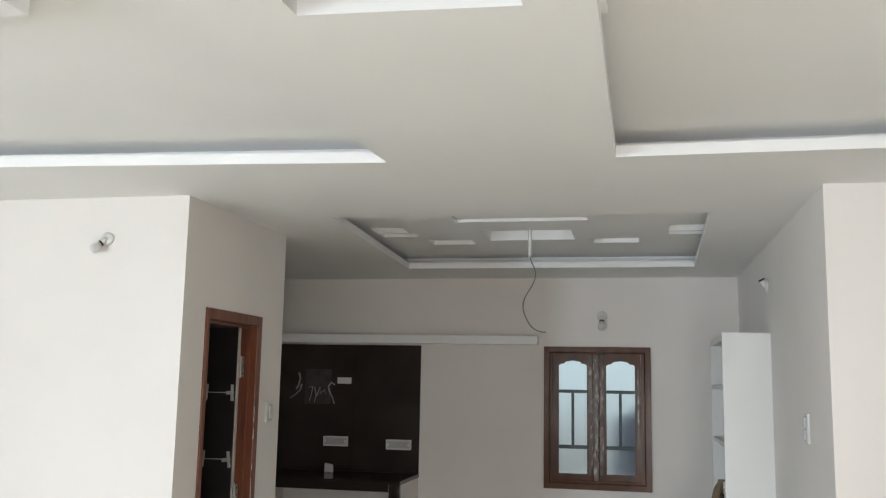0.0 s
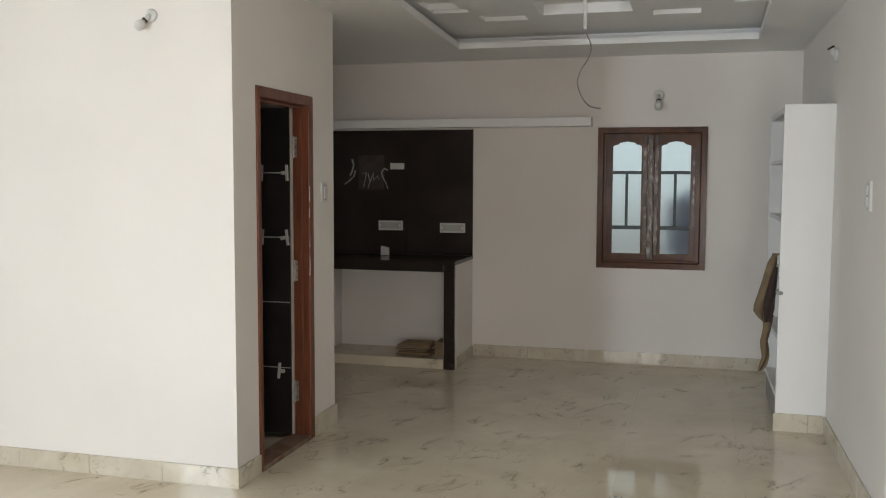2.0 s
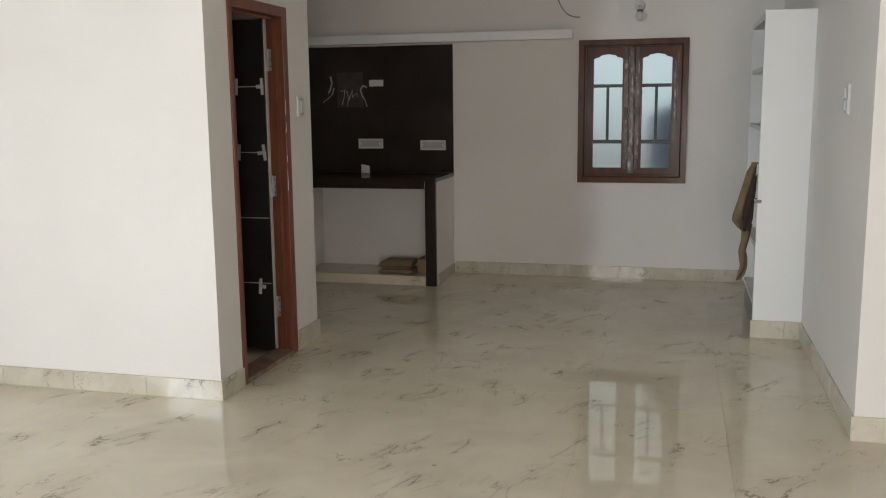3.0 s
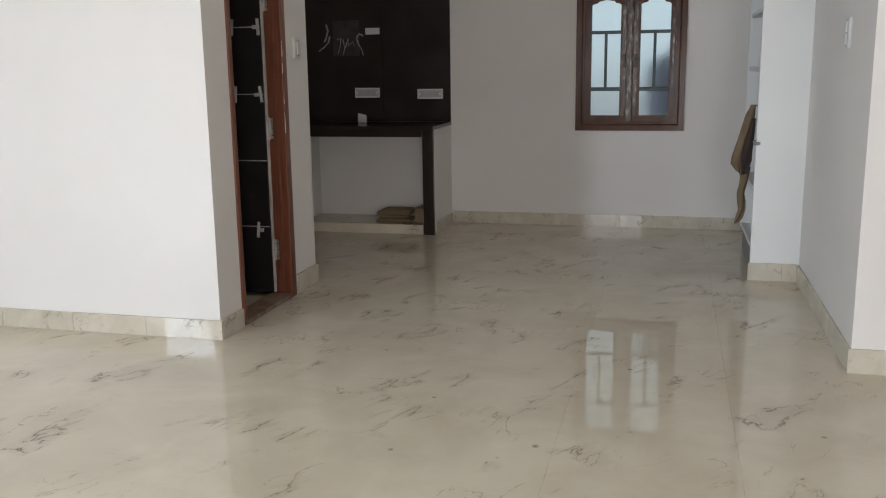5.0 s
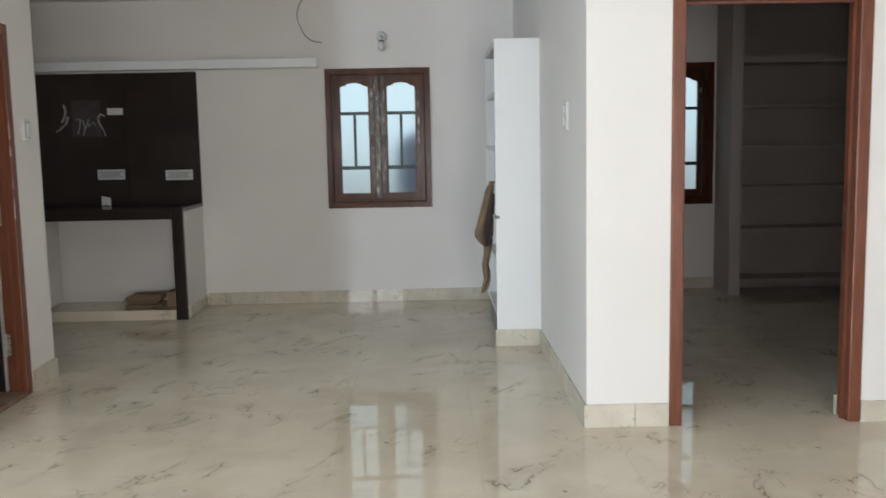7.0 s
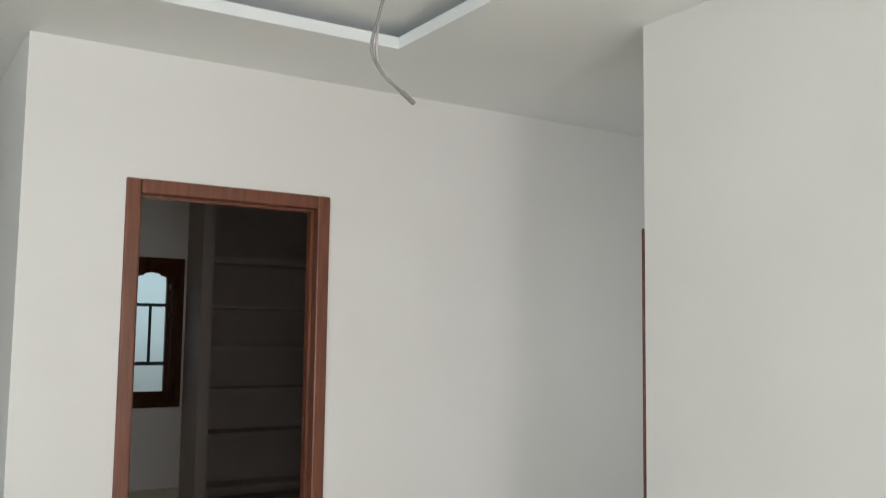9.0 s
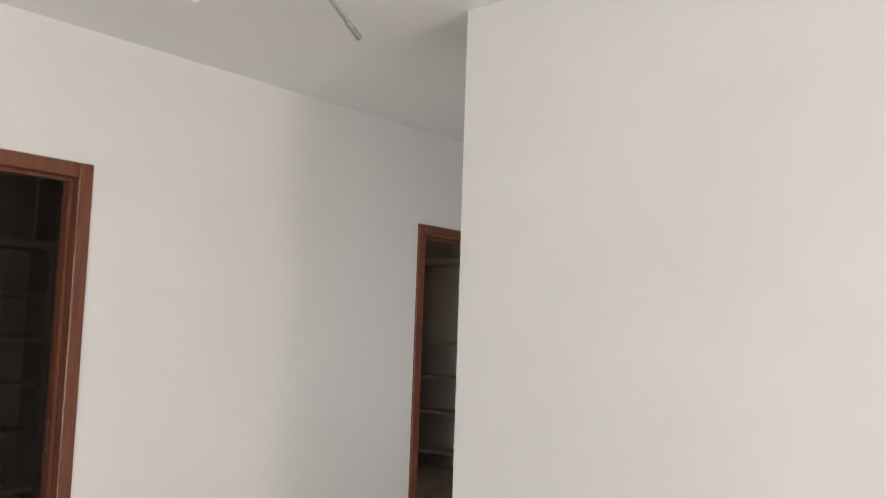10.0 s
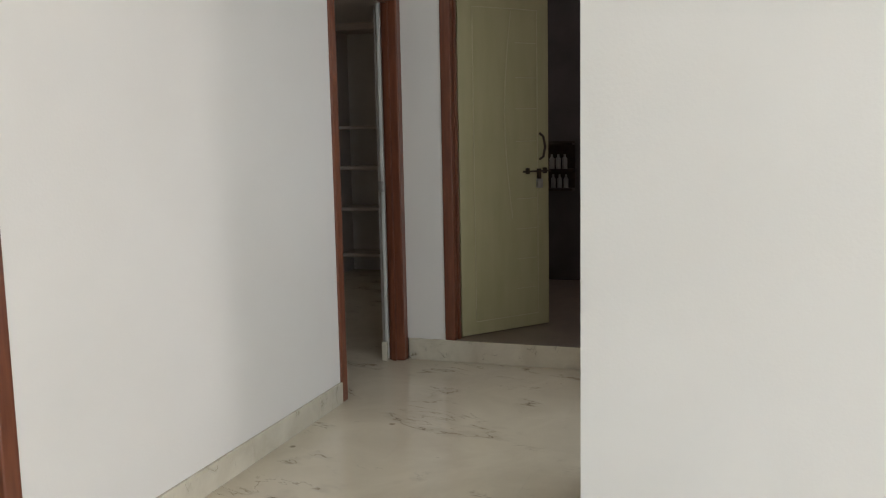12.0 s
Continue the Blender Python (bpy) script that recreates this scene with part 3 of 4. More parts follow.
def window(name, x0, x1, z0, z1, label, face=BACK):
    """A two-leaf casement in dark wood: frame, mullion, two leaves with ogee-headed frosted panes, and a grille outside."""
    ob = tagged(new(name), label, "window", kind="structure")
    w, h = x1 - x0, z1 - z0
    put = along_x(face)
    U = lambda f: x0 + w * f
    V = lambda f: z0 + h * f
    part("window_frame", plate(rect(x0, x1, z0, z1), [rect(U(0.078), U(0.905), V(0.06), V(0.947))], -0.018, 0.11, put), WINWOOD, ob)
    part("mullion", boxes((U(0.462), U(0.522), face + 0.012, face + 0.0615, V(0.06), V(0.947)), bevel=0.004), SPATTERED, ob)
    part("cover_strip", boxes((U(0.472), U(0.512), face - 0.006, face + 0.012, V(0.20), V(0.945)), bevel=0.004), SPATTERED, ob, "paint-spattered meeting strip")
    for a, b, ga, gb in ((0.0785, 0.4618, 0.138, 0.405), (0.5222, 0.9045, 0.586, 0.853)):
        la, lb, pa, pb = U(a), U(b), U(ga), U(gb)
        m, q = (pa + pb) / 2, (pb - pa)
        sh, pk = V(0.868), V(0.902)
        arch = [(pb, V(0.106)), (pb, sh), (pb - q * 0.08, sh + (pk - sh) * 0.25), (pb - q * 0.18, sh + (pk - sh) * 0.35), (pb - q * 0.25, sh + (pk - sh) * 0.75),
                (pb - q * 0.36, pk - 0.006), (m, pk), (pa + q * 0.36, pk - 0.006), (pa + q * 0.25, sh + (pk - sh) * 0.75), (pa + q * 0.18, sh + (pk - sh) * 0.35), (pa + q * 0.08, sh + (pk - sh) * 0.25), (pa, sh), (pa, V(0.106))]
        shutter = part("casement", plate(rect(la, lb, V(0.0605), V(0.9465)), [arch], 0.022, 0.062, put), WINWOOD, ob)
        pane = part("pane", boxes((pa - 0.01, pb + 0.01, face + 0.054, face + 0.058, V(0.10), V(0.91))), GLASS, shutter, "frosted bluish glass pane")
        pane.visible_shadow = False
        side = lb if a < 0.3 else la
        s = -1 if a < 0.3 else 1
        inner = sorted((side + s * 0.003, side + s * 0.036))
        part("stile_face", boxes((inner[0], inner[1], face + 0.017, face + 0.0215, V(0.10), V(0.86)), bevel=0.001), SPATTERED, shutter, "stile with remains of pale film")
        for f in (0.88, 0.10):
            part("corner_bolt", boxes((side + s * 0.006, side + s * 0.034, face + 0.008, face + 0.0168, V(f), V(f + 0.065)), bevel=0.002), DARKMETAL, shutter)
        part("catch", boxes((side + s * 0.006, side + s * 0.03, face + 0.004, face + 0.0168, V(0.44), V(0.53)), bevel=0.003), DARKMETAL, shutter)
    for d, r, out in ((0.052, 0.0055, -0.0165),):
        for a, b in (((x0 + d, z0 + d), (x0 + d, z1 - d)), ((x1 - d, z0 + d), (x1 - d, z1 - d)), ((x0 + d, z1 - d), (x1 - d, z1 - d)), ((x0 + d, z0 + d), (x1 - d, z0 + d))):
            part("moulding", rod([(a[0], face + out, a[1]), (b[0], face + out, b[1])], r, 10), WINWOOD, ob, smooth=True)
    part("film_strip", boxes((U(0.874), U(0.893), face + 0.0175, face + 0.0215, V(0.30), V(0.84)), bevel=0.001), SPATTERED, ob, "remains of pale protective film")
    for f, r in ((0.682, 0.014), (0.29, 0.016)):
        part("grille_bar", boxes((U(0.139), U(0.852), face + 0.040, face + 0.0525, V(f) - r, V(f) + r), bevel=0.002), GRILLE, ob)
    for f in (0.27, 0.716):
        part("grille_bar", boxes((U(f) - 0.012, U(f) + 0.012, face + 0.041, face + 0.0515, V(0.29), V(0.682)), bevel=0.002), GRILLE, ob)
    return ob


window("window_1", -0.164, 0.749, 0.839, 2.052, "dark brown two-leaf casement window with frosted glass, shut")


def plain_window(name, put, u0, u1, z0, z1, label, bars=True):
    """A wooden window frame standing open to the light, with or without mullion and grille."""
    ob = tagged(new(name), label, "window", kind="structure")
    part("window_frame", plate(rect(u0, u1, z0, z1), [rect(u0 + 0.06, u1 - 0.06, z0 + 0.06, z1 - 0.06)], 0.02, 0.10, put), WINWOOD, ob)
    if not bars:
        return ob
    mid = (u0 + u1) / 2
    part("mullion", plate(rect(mid - 0.04, mid + 0.04, z0 + 0.061, z1 - 0.061), [], 0.022, 0.098, put), WINWOOD, ob)
    for k in range(1, 9):
        z = z0 + 0.06 + (z1 - z0 - 0.12) * k / 9
        part("grille_bar", plate(rect(u0 + 0.061, u1 - 0.061, z - 0.007, z + 0.007), [], 0.0995, 0.108, put), GRILLE, ob)
    return ob


plain_window("window_3", lambda u, v, w: (u, REAR - w, v), -1.1, 0.16, 0.8, 2.2, "brown wooden window open to daylight")
plain_window("window_4", lambda u, v, w: (LEFT - w, u, v), -1.09, -0.22, 0.64, 2.46, "tall brown wooden window open to daylight", bars=False)
plain_window("door_5", lambda u, v, w: (u, REAR - w, v), -4.86, -4.18, 0.0, 2.12, "brown wooden frame of the open balcony doorway", bars=False)
plain_window("window_5", along_x(BED_BACK), 6.4, 7.4, 0.8, 2.07, "brown wooden bedroom window open to daylight")
window("window_2", 2.40, 3.345, 0.79, 2.08, "dark brown two-leaf casement window in the bedroom", BED_BACK)
# the daylit haze is emission on this sheet, seen through the panes
structure("backdrop", boxes((-60, 60, 62, 62.2, -0.45, 40)), glowing("glowing_sky_haze", (0.66, 0.72, 0.735), (0.72, 0.79, 0.80), 0.0, 12.0, 1.35), "glowing sheet in place of the pale hazy distance beyond the windows")

parapet = thing("parapet", "pale plastered parapet wall outside the window", "parapet")
part("wall", boxes((-1.2, 1.3, 8.84, 8.92, -0.45, 0.90)), WALL, parapet)
part("coping", boxes((-1.22, 1.32, 8.82, 8.94, 0.9005, 0.93), bevel=0.008), WALL, parapet)
drum = thing("water_drum", "dark blue plastic water drum on the ground outside", "drum")
DRUM_M = Matrix.Translation((0.75, 9.5, 0)) @ Matrix.Diagonal((1.2, 1.2, 1.0, 1.0))
part("body", turned([(0.26, -0.45), (0.29, -0.40), (0.29, 0.2), (0.305, 0.22), (0.29, 0.24), (0.29, 1.35), (0.25, 1.45), (0.12, 1.5)], DRUM_M, 28), TANK, drum, smooth=True)
part("lid", turned([(0.13, 1.49), (0.13, 1.54), (0.11, 1.55)], DRUM_M, 24), TANK, drum)

# ---- counter nook ----
counter = thing("counter", "dark brown granite counter with one granite-faced leg", "counter")
part("worktop", plate([(-3.0, 7.83), (-1.265, 7.83), (-1.268, BACK - 0.02), (-3.0, BACK - 0.02)], [], 0.885, 0.915, flat_z), GRANITE, counter)
part("apron", boxes((-2.999, -1.362, 7.836, 7.866, 0.825, 0.884), bevel=0.002), GRANITE, counter)
part("leg", boxes((-1.36, -1.268, 7.832, 7.868, 0.0, 0.884), bevel=0.001), GRANITE, counter)
part("side_wall", plate([(-1.372, 7.869), (-1.274, 7.869), (-1.277, BACK), (-1.375, BACK)], [], 0.0, 0.884, flat_z), WALL, counter, "white plastered side support")
part("side_wall", boxes((-2.999, -2.47, 7.87, 8.32, 0.085, 0.884)), WALL, counter, "white plastered side support")
part("infill_wall", boxes((-2.999, -1.376, 8.32, BACK, 0.0, 0.884)), WALL, counter, "white plastered back under the counter")
part("plinth", boxes((-2.999, -1.365, 7.84, 8.318, 0.0, 0.082), bevel=0.003), MARBLE, counter, "low marble plinth")
panel = thing("wall_panel", "dark brown glossy laminate panel above the counter", "wall panel")
part("board", boxes((-2.998, -1.9003, BACK - 0.018, BACK, 0.9155, 2.048)), PANEL, panel)
part("board", boxes((-1.8997, -1.275, BACK - 0.0165, BACK, 0.9155, 2.048)), PANEL, panel)
part("film", boxes((-2.368, -2.114, BACK - 0.0205, BACK - 0.0185, 1.505, 1.821)), FILM, panel, "greyish remains of protective film")
part("sticker", boxes((-2.056, -1.922, BACK - 0.0215, BACK - 0.0185, 1.692, 1.749)), PLASTIC, panel, "small white label")


def stroke(points, radius=0.006):
    y = BACK - 0.021
    part("mark", rod([(x, y, z) for x, z in points], radius, 6, 0.6), CHALK, panel, "white adhesive mark")


stroke([(-2.43, 1.787), (-2.415, 1.73), (-2.435, 1.663), (-2.454, 1.634)], 0.011)
stroke([(-2.396, 1.682), (-2.415, 1.625), (-2.463, 1.581), (-2.507, 1.553)], 0.009)
stroke([(-2.329, 1.653), (-2.291, 1.663), (-2.301, 1.596), (-2.32, 1.529)])
stroke([(-2.272, 1.653), (-2.257, 1.577), (-2.272, 1.519)])
stroke([(-2.253, 1.577), (-2.219, 1.663), (-2.219, 1.596), (-2.176, 1.634), (-2.166, 1.596)])
stroke([(-2.08, 1.682), (-2.114, 1.701), (-2.142, 1.663), (-2.128, 1.615), (-2.099, 1.567), (-2.08, 1.51)], 0.009)


def socket_plate(name, m, width, height, label, kind="switch plate", rockers=2, group=""):
    """A modular plate: surround, inner panel, rockers and socket holes, facing the pose's own -y."""
    ob = thing(name, label, kind, group, m)

    def fit_part(part_name, bm, mat, parent_ob):
        p = new(part_name, mesh_of(part_name, bm, mat))
        p.parent = parent_ob
        return p

    fit_part("surround", boxes((-width / 2, width / 2, -0.014, 0.0, -height / 2, height / 2), bevel=0.003), PLASTIC, ob)
    inner = fit_part("inner_panel", boxes((-width / 2 + 0.014, width / 2 - 0.014, -0.018, -0.0141, -height / 2 + 0.014, height / 2 - 0.014), bevel=0.001), DULLPLASTIC, ob)
    if width > height:
        for s in (-1, 1):
            for dx, dz in ((0, 0.013), (-0.011, -0.009), (0.011, -0.009)):
                fit_part("socket_hole", turned([(0.0045, 0), (0.0045, 0.003)], Matrix.Translation((s * width * 0.26 + dx, -0.0175, dz)) @ Matrix.Rotation(radians(90), 4, 'X'), 10), GREYPLASTIC, inner)
            fit_part("rocker", boxes((s * width * 0.40 - 0.008, s * width * 0.40 + 0.008, -0.024, -0.0181, -0.014, 0.014), bevel=0.002), PLASTIC, inner)
    else:
        for k in range(rockers):
            z = (k - (rockers - 1) / 2) * (height - 0.03) / rockers
            fit_part("rocker", boxes((-width / 2 + 0.018, width / 2 - 0.018, -0.027, -0.0181, z - (height - 0.05) / rockers / 2, z + (height - 0.05) / rockers / 2), bevel=0.003), PLASTIC, inner)
    return ob


socket_plate("socket_plate", pose(-2.051, BACK - 0.018, 1.176), 0.235, 0.088, "white two-socket plate on the dark panel", "socket", group="sockets on the panel")
socket_plate("socket_plate", pose(-1.46, BACK - 0.018, 1.162), 0.235, 0.088, "white two-socket plate on the dark panel", "socket", group="sockets on the panel")
socket_plate("switch_plate", pose(SIDE_A, 5.85, 1.52, 0, 0, 90), 0.085, 0.125, "white single switch plate beside the bathroom door", rockers=1)
socket_plate("switch_plate", pose(SIDE_C, 5.405, 1.53, 0, 0, -90), 0.085, 0.15, "white two-switch plate on the white wall")

box_holder = thing("plastic_holder", "small white plastic holder on the granite counter", "holder")
part("body", plate([(-2.075, 0.916), (-2.066, 0.921), (-2.055, 0.916), (-2.03, 0.921), (-2.008, 0.916), (-1.995, 0.918), (-1.998, 0.985), (-2.068, 1.0)], [], 8.28, 8.292, lambda u, v, w: (u, w, v)), PLASTIC, box_holder)
part("side", plate([(8.2925, 0.916), (8.36, 0.916), (8.36, 0.965), (8.2925, 1.0)], [], -2.079, -2.07, lambda u, v, w: (w, u, v)), GREYPLASTIC, box_holder)

random.seed(4)
for k in range(6):
    wide, deep = random.uniform(0.115, 0.16), random.uniform(0.09, 0.12)
    card = thing("cardboard_sheet", "flattened brown cardboard carton under the counter", "cardboard", "cartons under the counter",
                 Matrix.Translation((-1.66 + random.uniform(-0.03, 0.03), 8.0 + random.uniform(-0.02, 0.02), 0.0835 + k * 0.0185)) @ Matrix.Rotation(random.uniform(-0.22, 0.22), 4, 'Z'))
    lip = random.uniform(0.0, 0.03)
    for name, spec in (("liner", (-wide, wide, -deep, deep, 0.0, 0.004)), ("liner", (-wide + lip, wide - 0.01, -deep + lip, deep, 0.0125, 0.0165)), ("fluting", (-wide + 0.006, wide - 0.012, -deep + lip + 0.01, deep - 0.004, 0.0041, 0.0124))):
        p = new(name, mesh_of(name, boxes(spec, bevel=0.001), CARD))
        p.parent = card
carton = thing("carton", "small brown cardboard box standing under the counter", "box")
part("body", boxes((-1.475, -1.40, 7.98, 8.2, 0.083, 0.2), bevel=0.003), CARD, carton)
part("flap", boxes((-1.475, -1.41, 7.985, 8.19, 0.2005, 0.204), bevel=0.001), CARD, carton)

# ---- open shelf unit on the wall ----
unit = thing("shelf_unit", "white painted open shelf unit built against the wall", "shelves")
part("end_panel", boxes((1.178, SIDE_C, 6.635, 6.675, 0.0, 2.08), bevel=0.003), UNIT, unit)
part("end_panel", boxes((1.178, SIDE_C, 7.60, 7.64, 0.19, 2.05), bevel=0.003), UNIT, unit)
part("top", boxes((1.180, SIDE_C, 6.676, 7.66, 2.03, 2.07), bevel=0.003), UNIT, unit)
for z in (0.22, 0.60, 0.993, 1.368, 1.743):
    part("shelf", boxes((1.184, SIDE_C, 6.676, 7.599, z - 0.03, z), bevel=0.002), UNIT, unit)
part("plinth", boxes((1.20, SIDE_C, 6.676, 7.63, 0.0, 0.1895)), CONCRETE, unit, "set-back plinth, darker than the unit")
for z in (0.89,):
    part("hook", rod([(1.20, 6.64, z), (1.17, 6.63, z), (1.165, 6.625, z + 0.02)], 0.012, 8), GREYPLASTIC, unit, "small grey hook")


def sheet(us, vs, place, thick, mat, name, parent, label=""):
    """A bent sheet with thickness: place(u, v) for u, v in 0..1."""
    bm = bmesh.new()
    g = [[bm.verts.new(place(i / us, j / vs)) for j in range(vs + 1)] for i in range(us + 1)]
    fs = [bm.faces.new((g[i][j], g[i + 1][j], g[i + 1][j + 1], g[i][j + 1])) for i in range(us) for j in range(vs)]
    bmesh.ops.recalc_face_normals(bm, faces=bm.faces[:])
    bmesh.ops.solidify(bm, geom=fs, thickness=thick)
    return part(name, bm, mat, parent, label, smooth=True)


cloth = thing("hanging_sacking", "brown sacking hung over a shelf of the unit", "cloth")


def hung(rows, y, wave):
    """A hanging sheet between a left and a right edge, given as (height, left, right) from the top down."""
    def place(u, v):
        k = v * (len(rows) - 1)
        i = min(int(k), len(rows) - 2)
        f = k - i
        z, a, b = (rows[i][q] * (1 - f) + rows[i + 1][q] * f for q in range(3))
        return (a + (b - a) * u, y + wave * math.sin(u * 6 + v * 5) + 0.01 * v, z)
    return place


sheet(10, 16, hung([(1.115, 1.150, 1.176), (1.06, 1.120, 1.176), (0.90, 1.085, 1.160), (0.745, 1.040, 1.130), (0.69, 1.085, 1.118), (0.665, 1.105, 1.112)], 6.86, 0.012), 0.007, CLOTH, "flap", cloth)
sheet(8, 12, hung([(1.04, 1.160, 1.176), (0.90, 1.125, 1.177), (0.76, 1.105, 1.172), (0.67, 1.110, 1.150)], 6.825, 0.006), 0.008, DARKCLOTH, "lining", cloth, "dark inner side")
sheet(6, 20, hung([(0.72, 1.105, 1.165), (0.62, 1.105, 1.150), (0.54, 1.095, 1.132), (0.49, 1.100, 1.150), (0.43, 1.110, 1.152), (0.37, 1.085, 1.135), (0.335, 1.080, 1.100)], 6.85, 0.014), 0.007, CLOTH, "tail", cloth, "narrow brown trailing end")
part("strap", boxes((1.150, 1.1775, 6.84, 6.88, 1.10, 1.125), (1.1775, 1.24, 6.84, 6.88, 1.115, 1.125), (1.236, 1.245, 6.84, 6.88, 0.994, 1.115), bevel=0.002), CLOTH, cloth)

# ---- lamp holders and cables ----


def lamp_holder(m, label, bulb=True):
    """A wall rose, an angled holder and an unlit bulb, facing the pose's own +z."""
    ob = thing("bulb_holder", label, "light fitting", "wall lamp holders", m)

    def put(name, bm, mat, text=""):
        p = new(name, mesh_of(name, bm, mat, True))
        p.parent = ob
        if text:
            p["label"] = text

    put("rose", turned([(0.045, 0), (0.045, 0.012), (0.036, 0.022), (0.012, 0.024)], Matrix()), PLASTIC)
    tilt = Matrix.Translation((0, 0, 0.015)) @ Matrix.Rotation(radians(62), 4, 'X')
    put("holder", turned([(0.017, 0), (0.019, 0.03), (0.019, 0.05)], tilt), PLASTIC)
    put("ring", turned([(0.022, 0.046), (0.022, 0.058)], tilt), DARKMETAL, "dark ring")
    if bulb:
        put("bulb", turned([(0.016, 0.058), (0.026, 0.075), (0.034, 0.098), (0.033, 0.118), (0.022, 0.135), (0.006, 0.141)], tilt), PLASTIC, "unlit white bulb")
    return ob


lamp_holder(Matrix.Translation((-2.06, FRONT_A, 2.436)) @ Matrix.Scale(0.75, 4) @ Matrix.Rotation(radians(90), 4, 'X') @ Matrix.Rotation(radians(-38), 4, 'Z'), "white wall lamp holder with an unlit white bulb")
lamp_holder(Matrix.Translation((0.34, BACK, 2.319)) @ Matrix.Rotation(radians(90), 4, 'X') @ Matrix.Rotation(radians(0), 4, 'Z'), "grey-white wall lamp holder above the window")
lamp_holder(Matrix.Translation((SIDE_C, 6.68, 2.38)) @ Matrix.Rotation(radians(-90), 4, 'Y') @ Matrix.Rotation(radians(90), 4, 'Z'), "white wall lamp holder above the shelf unit", False)

hook = thing("fan_cable", "white down pipe and bare grey cable on the ceiling tray", "cable")
part("pipe", rod([(-0.07, 6.6, TOP + 0.071), (-0.07, 6.6, 2.585)], 0.013, 12), PLASTIC, hook, "white down pipe")
CABLE_X = [(-0.07, 2.60), (-0.06, 2.55), (-0.035, 2.50), (-0.03, 2.45), (-0.05, 2.39), (-0.095, 2.32), (-0.115, 2.25), (-0.10, 2.18), (-0.06, 2.11), (-0.015, 2.08), (0.04, 2.07)]


def smooth_path(points, steps=4):
    p = [Vector(q) for q in points]
    out = []
    for i in range(len(p) - 1):
        a, b, c, d = p[max(i - 1, 0)], p[i], p[i + 1], p[min(i + 2, len(p) - 1)]
        for k in range(steps):
            t = k / steps
            out.append(0.5 * ((2 * b) + (c - a) * t + (2 * a - 5 * b + 4 * c - d) * t * t + (3 * b - a - 3 * c + d) * t ** 3))
    return out + [p[-1]]


part("cable", rod(smooth_path([(x, 6.6, z) for x, z in CABLE_X]), 0.0045, 8), CABLE, hook, "grey cable")
hook_2 = thing("fan_cable", "bare grey two-core cable hanging from the ceiling tray", "cable")
WIRE = [(1.700, 2.22, TOP), (1.704, 2.22, 2.40), (1.706, 2.22, 2.113), (1.704, 2.22, 2.055), (1.692, 2.22, 2.002), (1.679, 2.22, 1.951), (1.682, 2.22, 1.923), (1.705, 2.22, 1.894), (1.727, 2.22, 1.879), (1.761, 2.22, 1.857)]
part("cable", rod(smooth_path(WIRE), 0.003, 8), CABLE, hook_2)
part("second_core", rod(smooth_path([(x + 0.012 * math.sin(k * 1.1), y + 0.004, z) for k, (x, y, z) in enumerate(WIRE[4:8])]), 0.0025, 6), EDGE, hook_2, "pale thin core")
part("tape", rod([(1.738, 2.22, 1.872), (1.763, 2.22, 1.8555)], 0.0045, 8), CABLE, hook_2, "dark taped end")

# ---- bedroom cupboards seen through the doorways ----


def built_in(label, x0, x1, y0, y1, z1, levels, facing, paint):
    ob = thing("built_in_cupboard", label, "cupboard")
    s = 0.05
    if facing == "y":
        part("back", boxes((x0, x1 - s, y1 - 0.03, y1 - 0.002, 0.0, SOFFIT)), paint, ob)
        part("side", boxes((x0 - 0.1, x0, y0 - 0.06, y1, 0.0, SOFFIT)), paint, ob)
        part("side", boxes((x1 - s, x1, y0, y1, 0.0, z1)), paint, ob)
        part("head", boxes((x0, x1 - s, y0, y1 - 0.031, z1 - 0.06, z1)), paint, ob)
        for z in levels:
            part("shelf", boxes((x0, x1 - s, y0 + 0.02, y1 - 0.031, z - 0.03, z), bevel=0.002), paint, ob)
    else:
        part("side", boxes((x0, x1, y0, y0 + s, 0.0, z1)), paint, ob)
        part("side", boxes((x0, x1, y1 - s, y1, 0.0, z1)), paint, ob)
        mid = 6.62
        part("divider", boxes((x0, x1, mid - 0.055, mid + 0.055, 0.0, z1)), paint, ob)
        part("head", boxes((x0, x1, y0 + s, y1 - s, z1 - 0.06, z1)), paint, ob)
        for z in levels:
            for a, b in ((y0 + s, mid - 0.055), (mid + 0.055, y1 - s)):
                part("shelf", boxes((x0 + 0.02, x1, a, b, z - 0.03, z), bevel=0.002), paint, ob)
    return ob


# both cupboards have the dim rooms' shade mixed into their colour
built_in("built-in cupboard with empty shelves in the bedroom, shade put into its paint", 3.47, 4.62, 8.5, BED_BACK, 2.10, (0.13, 0.585, 0.96, 1.32, 1.68), "y", SHADEPAINT)
built_in("built-in cupboard with empty shelves in the far bedroom, shade put into its paint", 8.6, EAST, 5.3, 8.3, 2.3, (0.2, 0.63, 1.01, 1.38), "x", SHADEPAINT)

rack = thing("wall_rack", "dark plastic bathroom rack with bottles on the wall", "rack")
part("back_board", boxes((7.985, 8.0, 4.22, 4.44, 0.84, 1.22), bevel=0.003), DARKCLOTH, rack)
for z in (0.84, 0.99, 1.19):
    part("shelf", boxes((7.88, 7.984, 4.22, 4.44, z, z + 0.018), bevel=0.003), DARKCLOTH, rack)
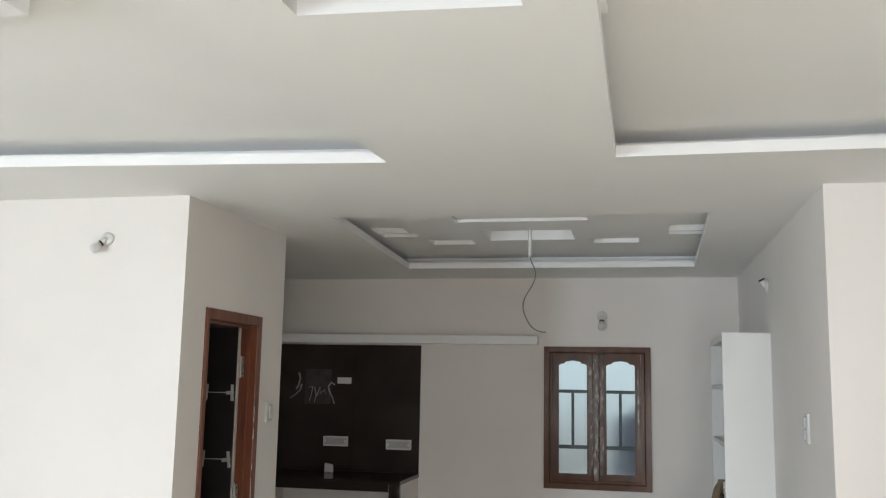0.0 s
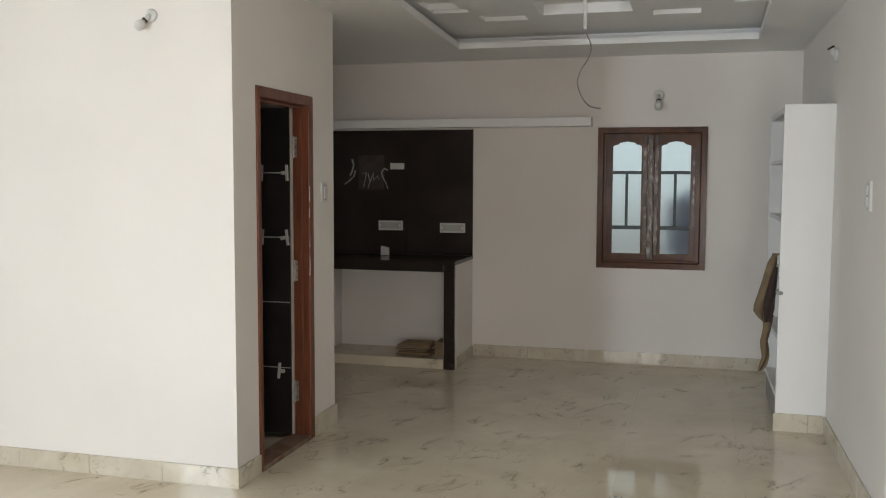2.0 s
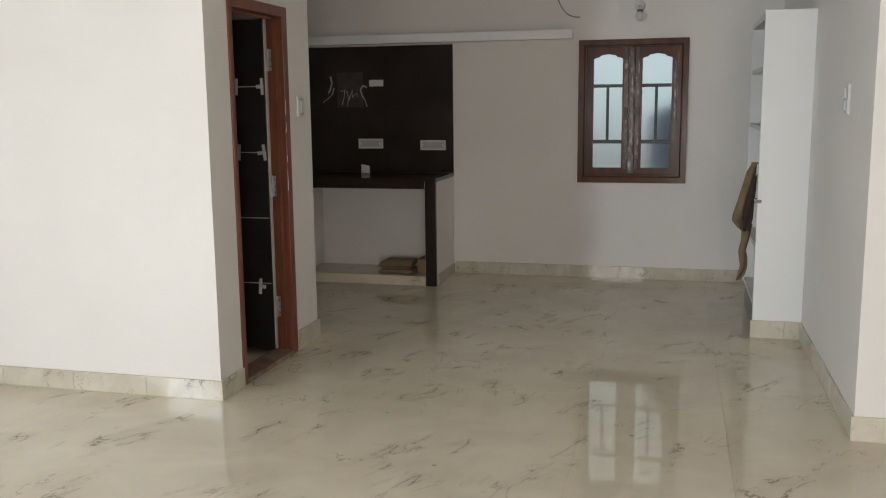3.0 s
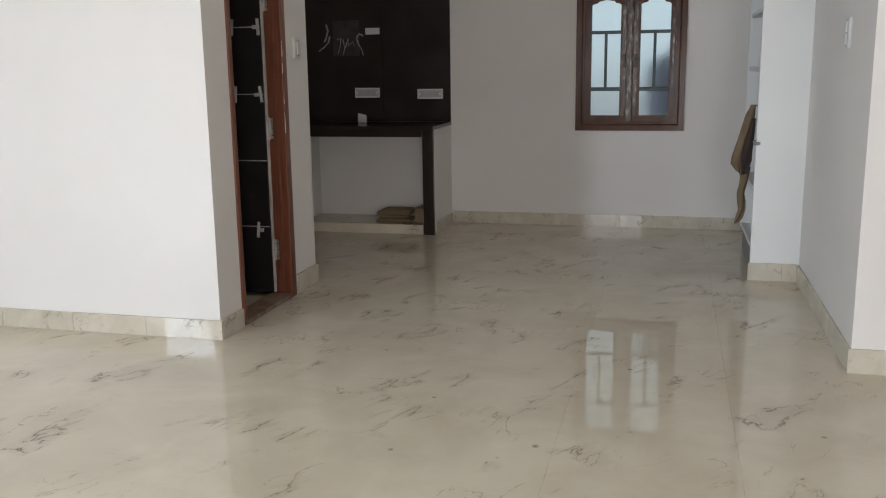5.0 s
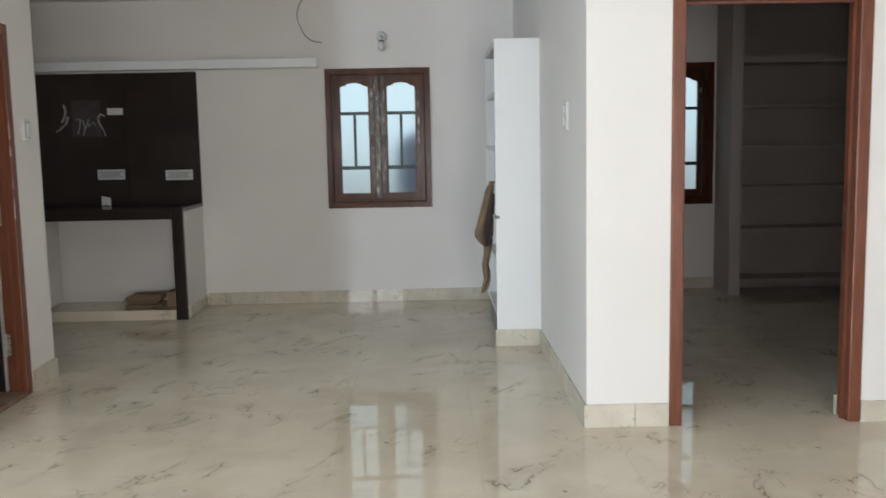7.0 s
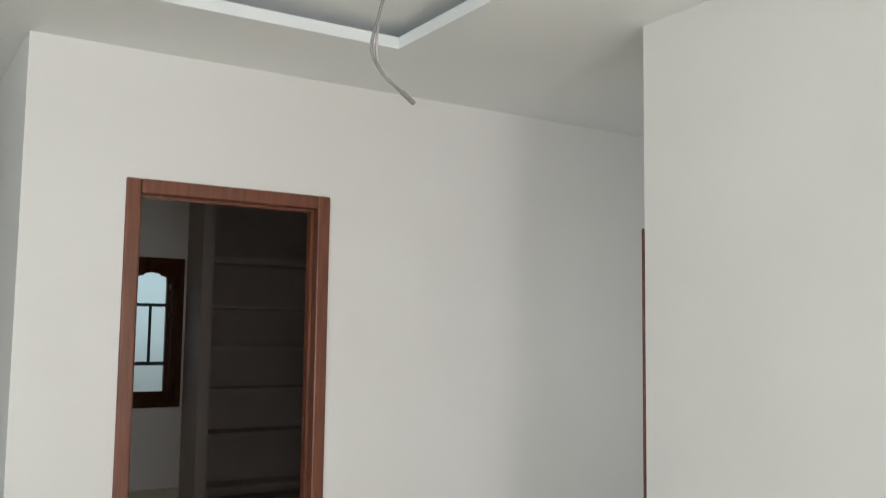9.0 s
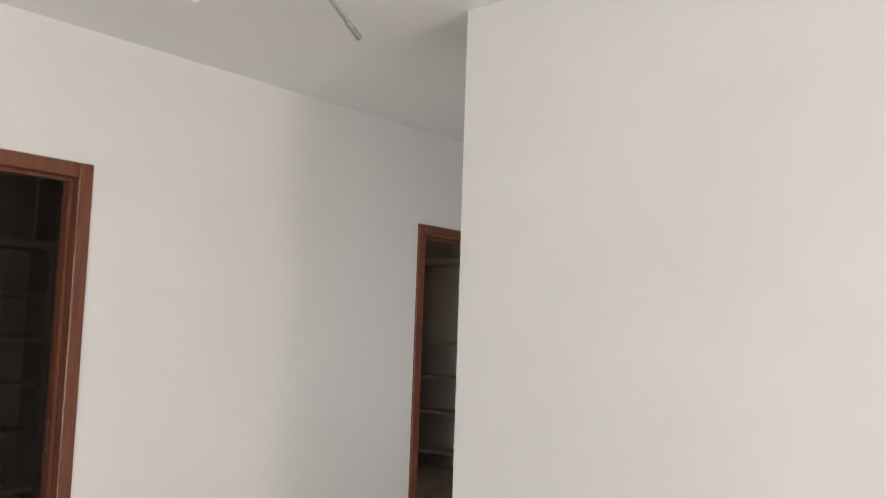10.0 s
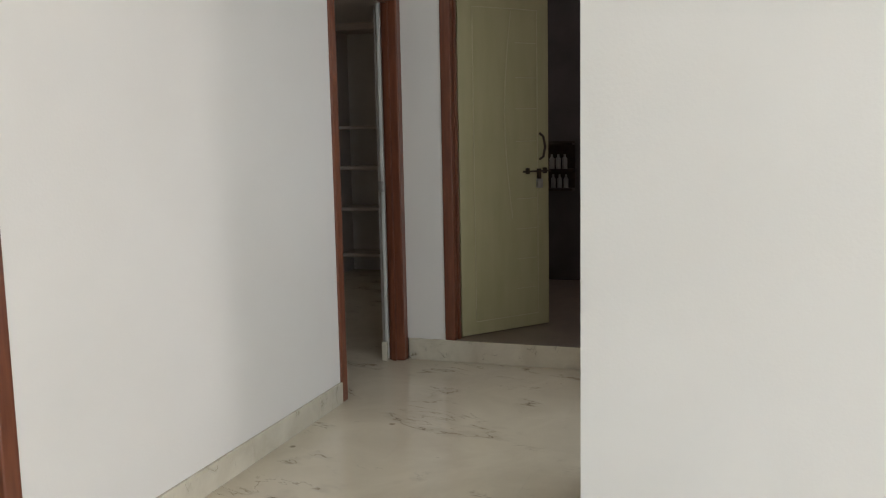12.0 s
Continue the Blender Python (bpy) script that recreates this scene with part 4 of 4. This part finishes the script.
for y in (4.28, 4.33, 4.38):
    part("bottle", turned([(0.018, 0.86), (0.019, 0.93), (0.008, 0.945), (0.008, 0.965)], Matrix.Translation((7.93, y, 0)), 12), GREYPLASTIC, rack, "small grey bottle")
    part("bottle", turned([(0.02, 1.009), (0.021, 1.09), (0.009, 1.10), (0.009, 1.12)], Matrix.Translation((7.93, y + 0.01, 0)), 12), GREYPLASTIC, rack, "small grey bottle")

# ---- skirting, piece by piece ----
random.seed(9)
SKIRT_MESHES = {}


def skirt(parent, a, b, out, height=0.105, thick=0.014, length=0.6):
    """Marble skirting tiles along a wall from a to b; out is the way the wall faces."""
    a, b, n = Vector((*a, 0)), Vector((*b, 0)), Vector((*out, 0))
    d = (b - a).normalized()
    total, at = (b - a).length, 0.0
    k = 0
    while at < total - 0.02:
        size = min(length, total - at)
        key = (round(size, 3), round(height, 3), thick)
        if key not in SKIRT_MESHES:
            SKIRT_MESHES[key] = mesh_of("skirting_tile", boxes((0.0008, size - 0.0008, -thick, 0.0, 0.0, height), bevel=0.0015, segments=1), MARBLE_TRIM)
        ob = new("skirting_tile", SKIRT_MESHES[key])
        side = d.cross(Vector((0, 0, 1)))
        turn = math.atan2(d.y, d.x) if side.dot(n) > 0 else math.atan2(-d.y, -d.x)
        start = a + d * at if side.dot(n) > 0 else a + d * (at + size)
        ob.matrix_basis = Matrix.Translation(start) @ Matrix.Rotation(turn, 4, 'Z')
        ob.parent = parent
        at += size
        k += 1


base = tagged(new("baseboard"), "cream marble skirting tiles along the walls", "skirting", kind="structure")
skirt(base, (SIDE_A + 0.014, FRONT_A), (LEFT, FRONT_A), (0, -1), length=0.45)
skirt(base, (SIDE_A, FRONT_A), (SIDE_A, 4.948), (1, 0))
skirt(base, (SIDE_A, 5.684), (SIDE_A, NOOK_Y + 0.014), (1, 0), 0.125)
skirt(base, (-1.262, BACK), (1.48, BACK), (0, -1), 0.105, length=0.5)
skirt(base, (-1.274, 7.90), (-1.277, BACK - 0.02), (1, 0), 0.09)
skirt(base, (SIDE_C, 4.796), (SIDE_C, 6.62), (-1, 0), 0.115)
skirt(base, (1.165, 6.635), (SIDE_C - 0.014, 6.635), (0, -1), 0.115, length=0.21)
skirt(base, (SIDE_C - 0.014, FACE_C), (1.883, FACE_C), (0, -1), 0.115, length=0.25)
skirt(base, (2.827, FACE_C), (4.877, FACE_C), (0, -1), 0.105, length=0.6)
skirt(base, (RIGHT, CORRIDOR), (RIGHT, REAR), (-1, 0), 0.105)
skirt(base, (RIGHT + 0.0, CORRIDOR), (4.34, CORRIDOR), (0, 1), 0.105)
skirt(base, (1.61, BED_BACK), (3.36, BED_BACK), (0, -1), 0.1)
skirt(base, (2.755, FACE_C + T), (4.61, FACE_C + T), (0, 1), 0.1)
skirt(base, (LEFT, REAR), (RIGHT, REAR), (0, 1), 0.105)

# ---- marble floor slabs ----
SLAB_X, SLAB_Y = 0.66, 1.22
X_START, Y_START = -5.67, -2.4
slab_meshes = {}
x = X_START
col = 0
while x < EAST:
    y = Y_START - (0.61 if col % 2 else 0.0)
    while y < BED_BACK:
        x0, x1, y0, y1 = max(x, LEFT), min(x + SLAB_X, EAST), max(y, REAR), min(y + SLAB_Y, BED_BACK)
        if x1 - x0 > 0.02 and y1 - y0 > 0.02:
            key = (round(x1 - x0, 3), round(y1 - y0, 3))
            if key not in slab_meshes:
                slab_meshes[key] = mesh_of("slab", boxes((0.0002, key[0] - 0.0002, 0.0002, key[1] - 0.0002, -0.0118, 0.0), bevel=0.0002, segments=1), MARBLE)
            ob = new("slab", slab_meshes[key])
            ob.location = (x0, y0, 0)
            ob.parent = floor
        y += SLAB_Y
    x += SLAB_X
    col += 1
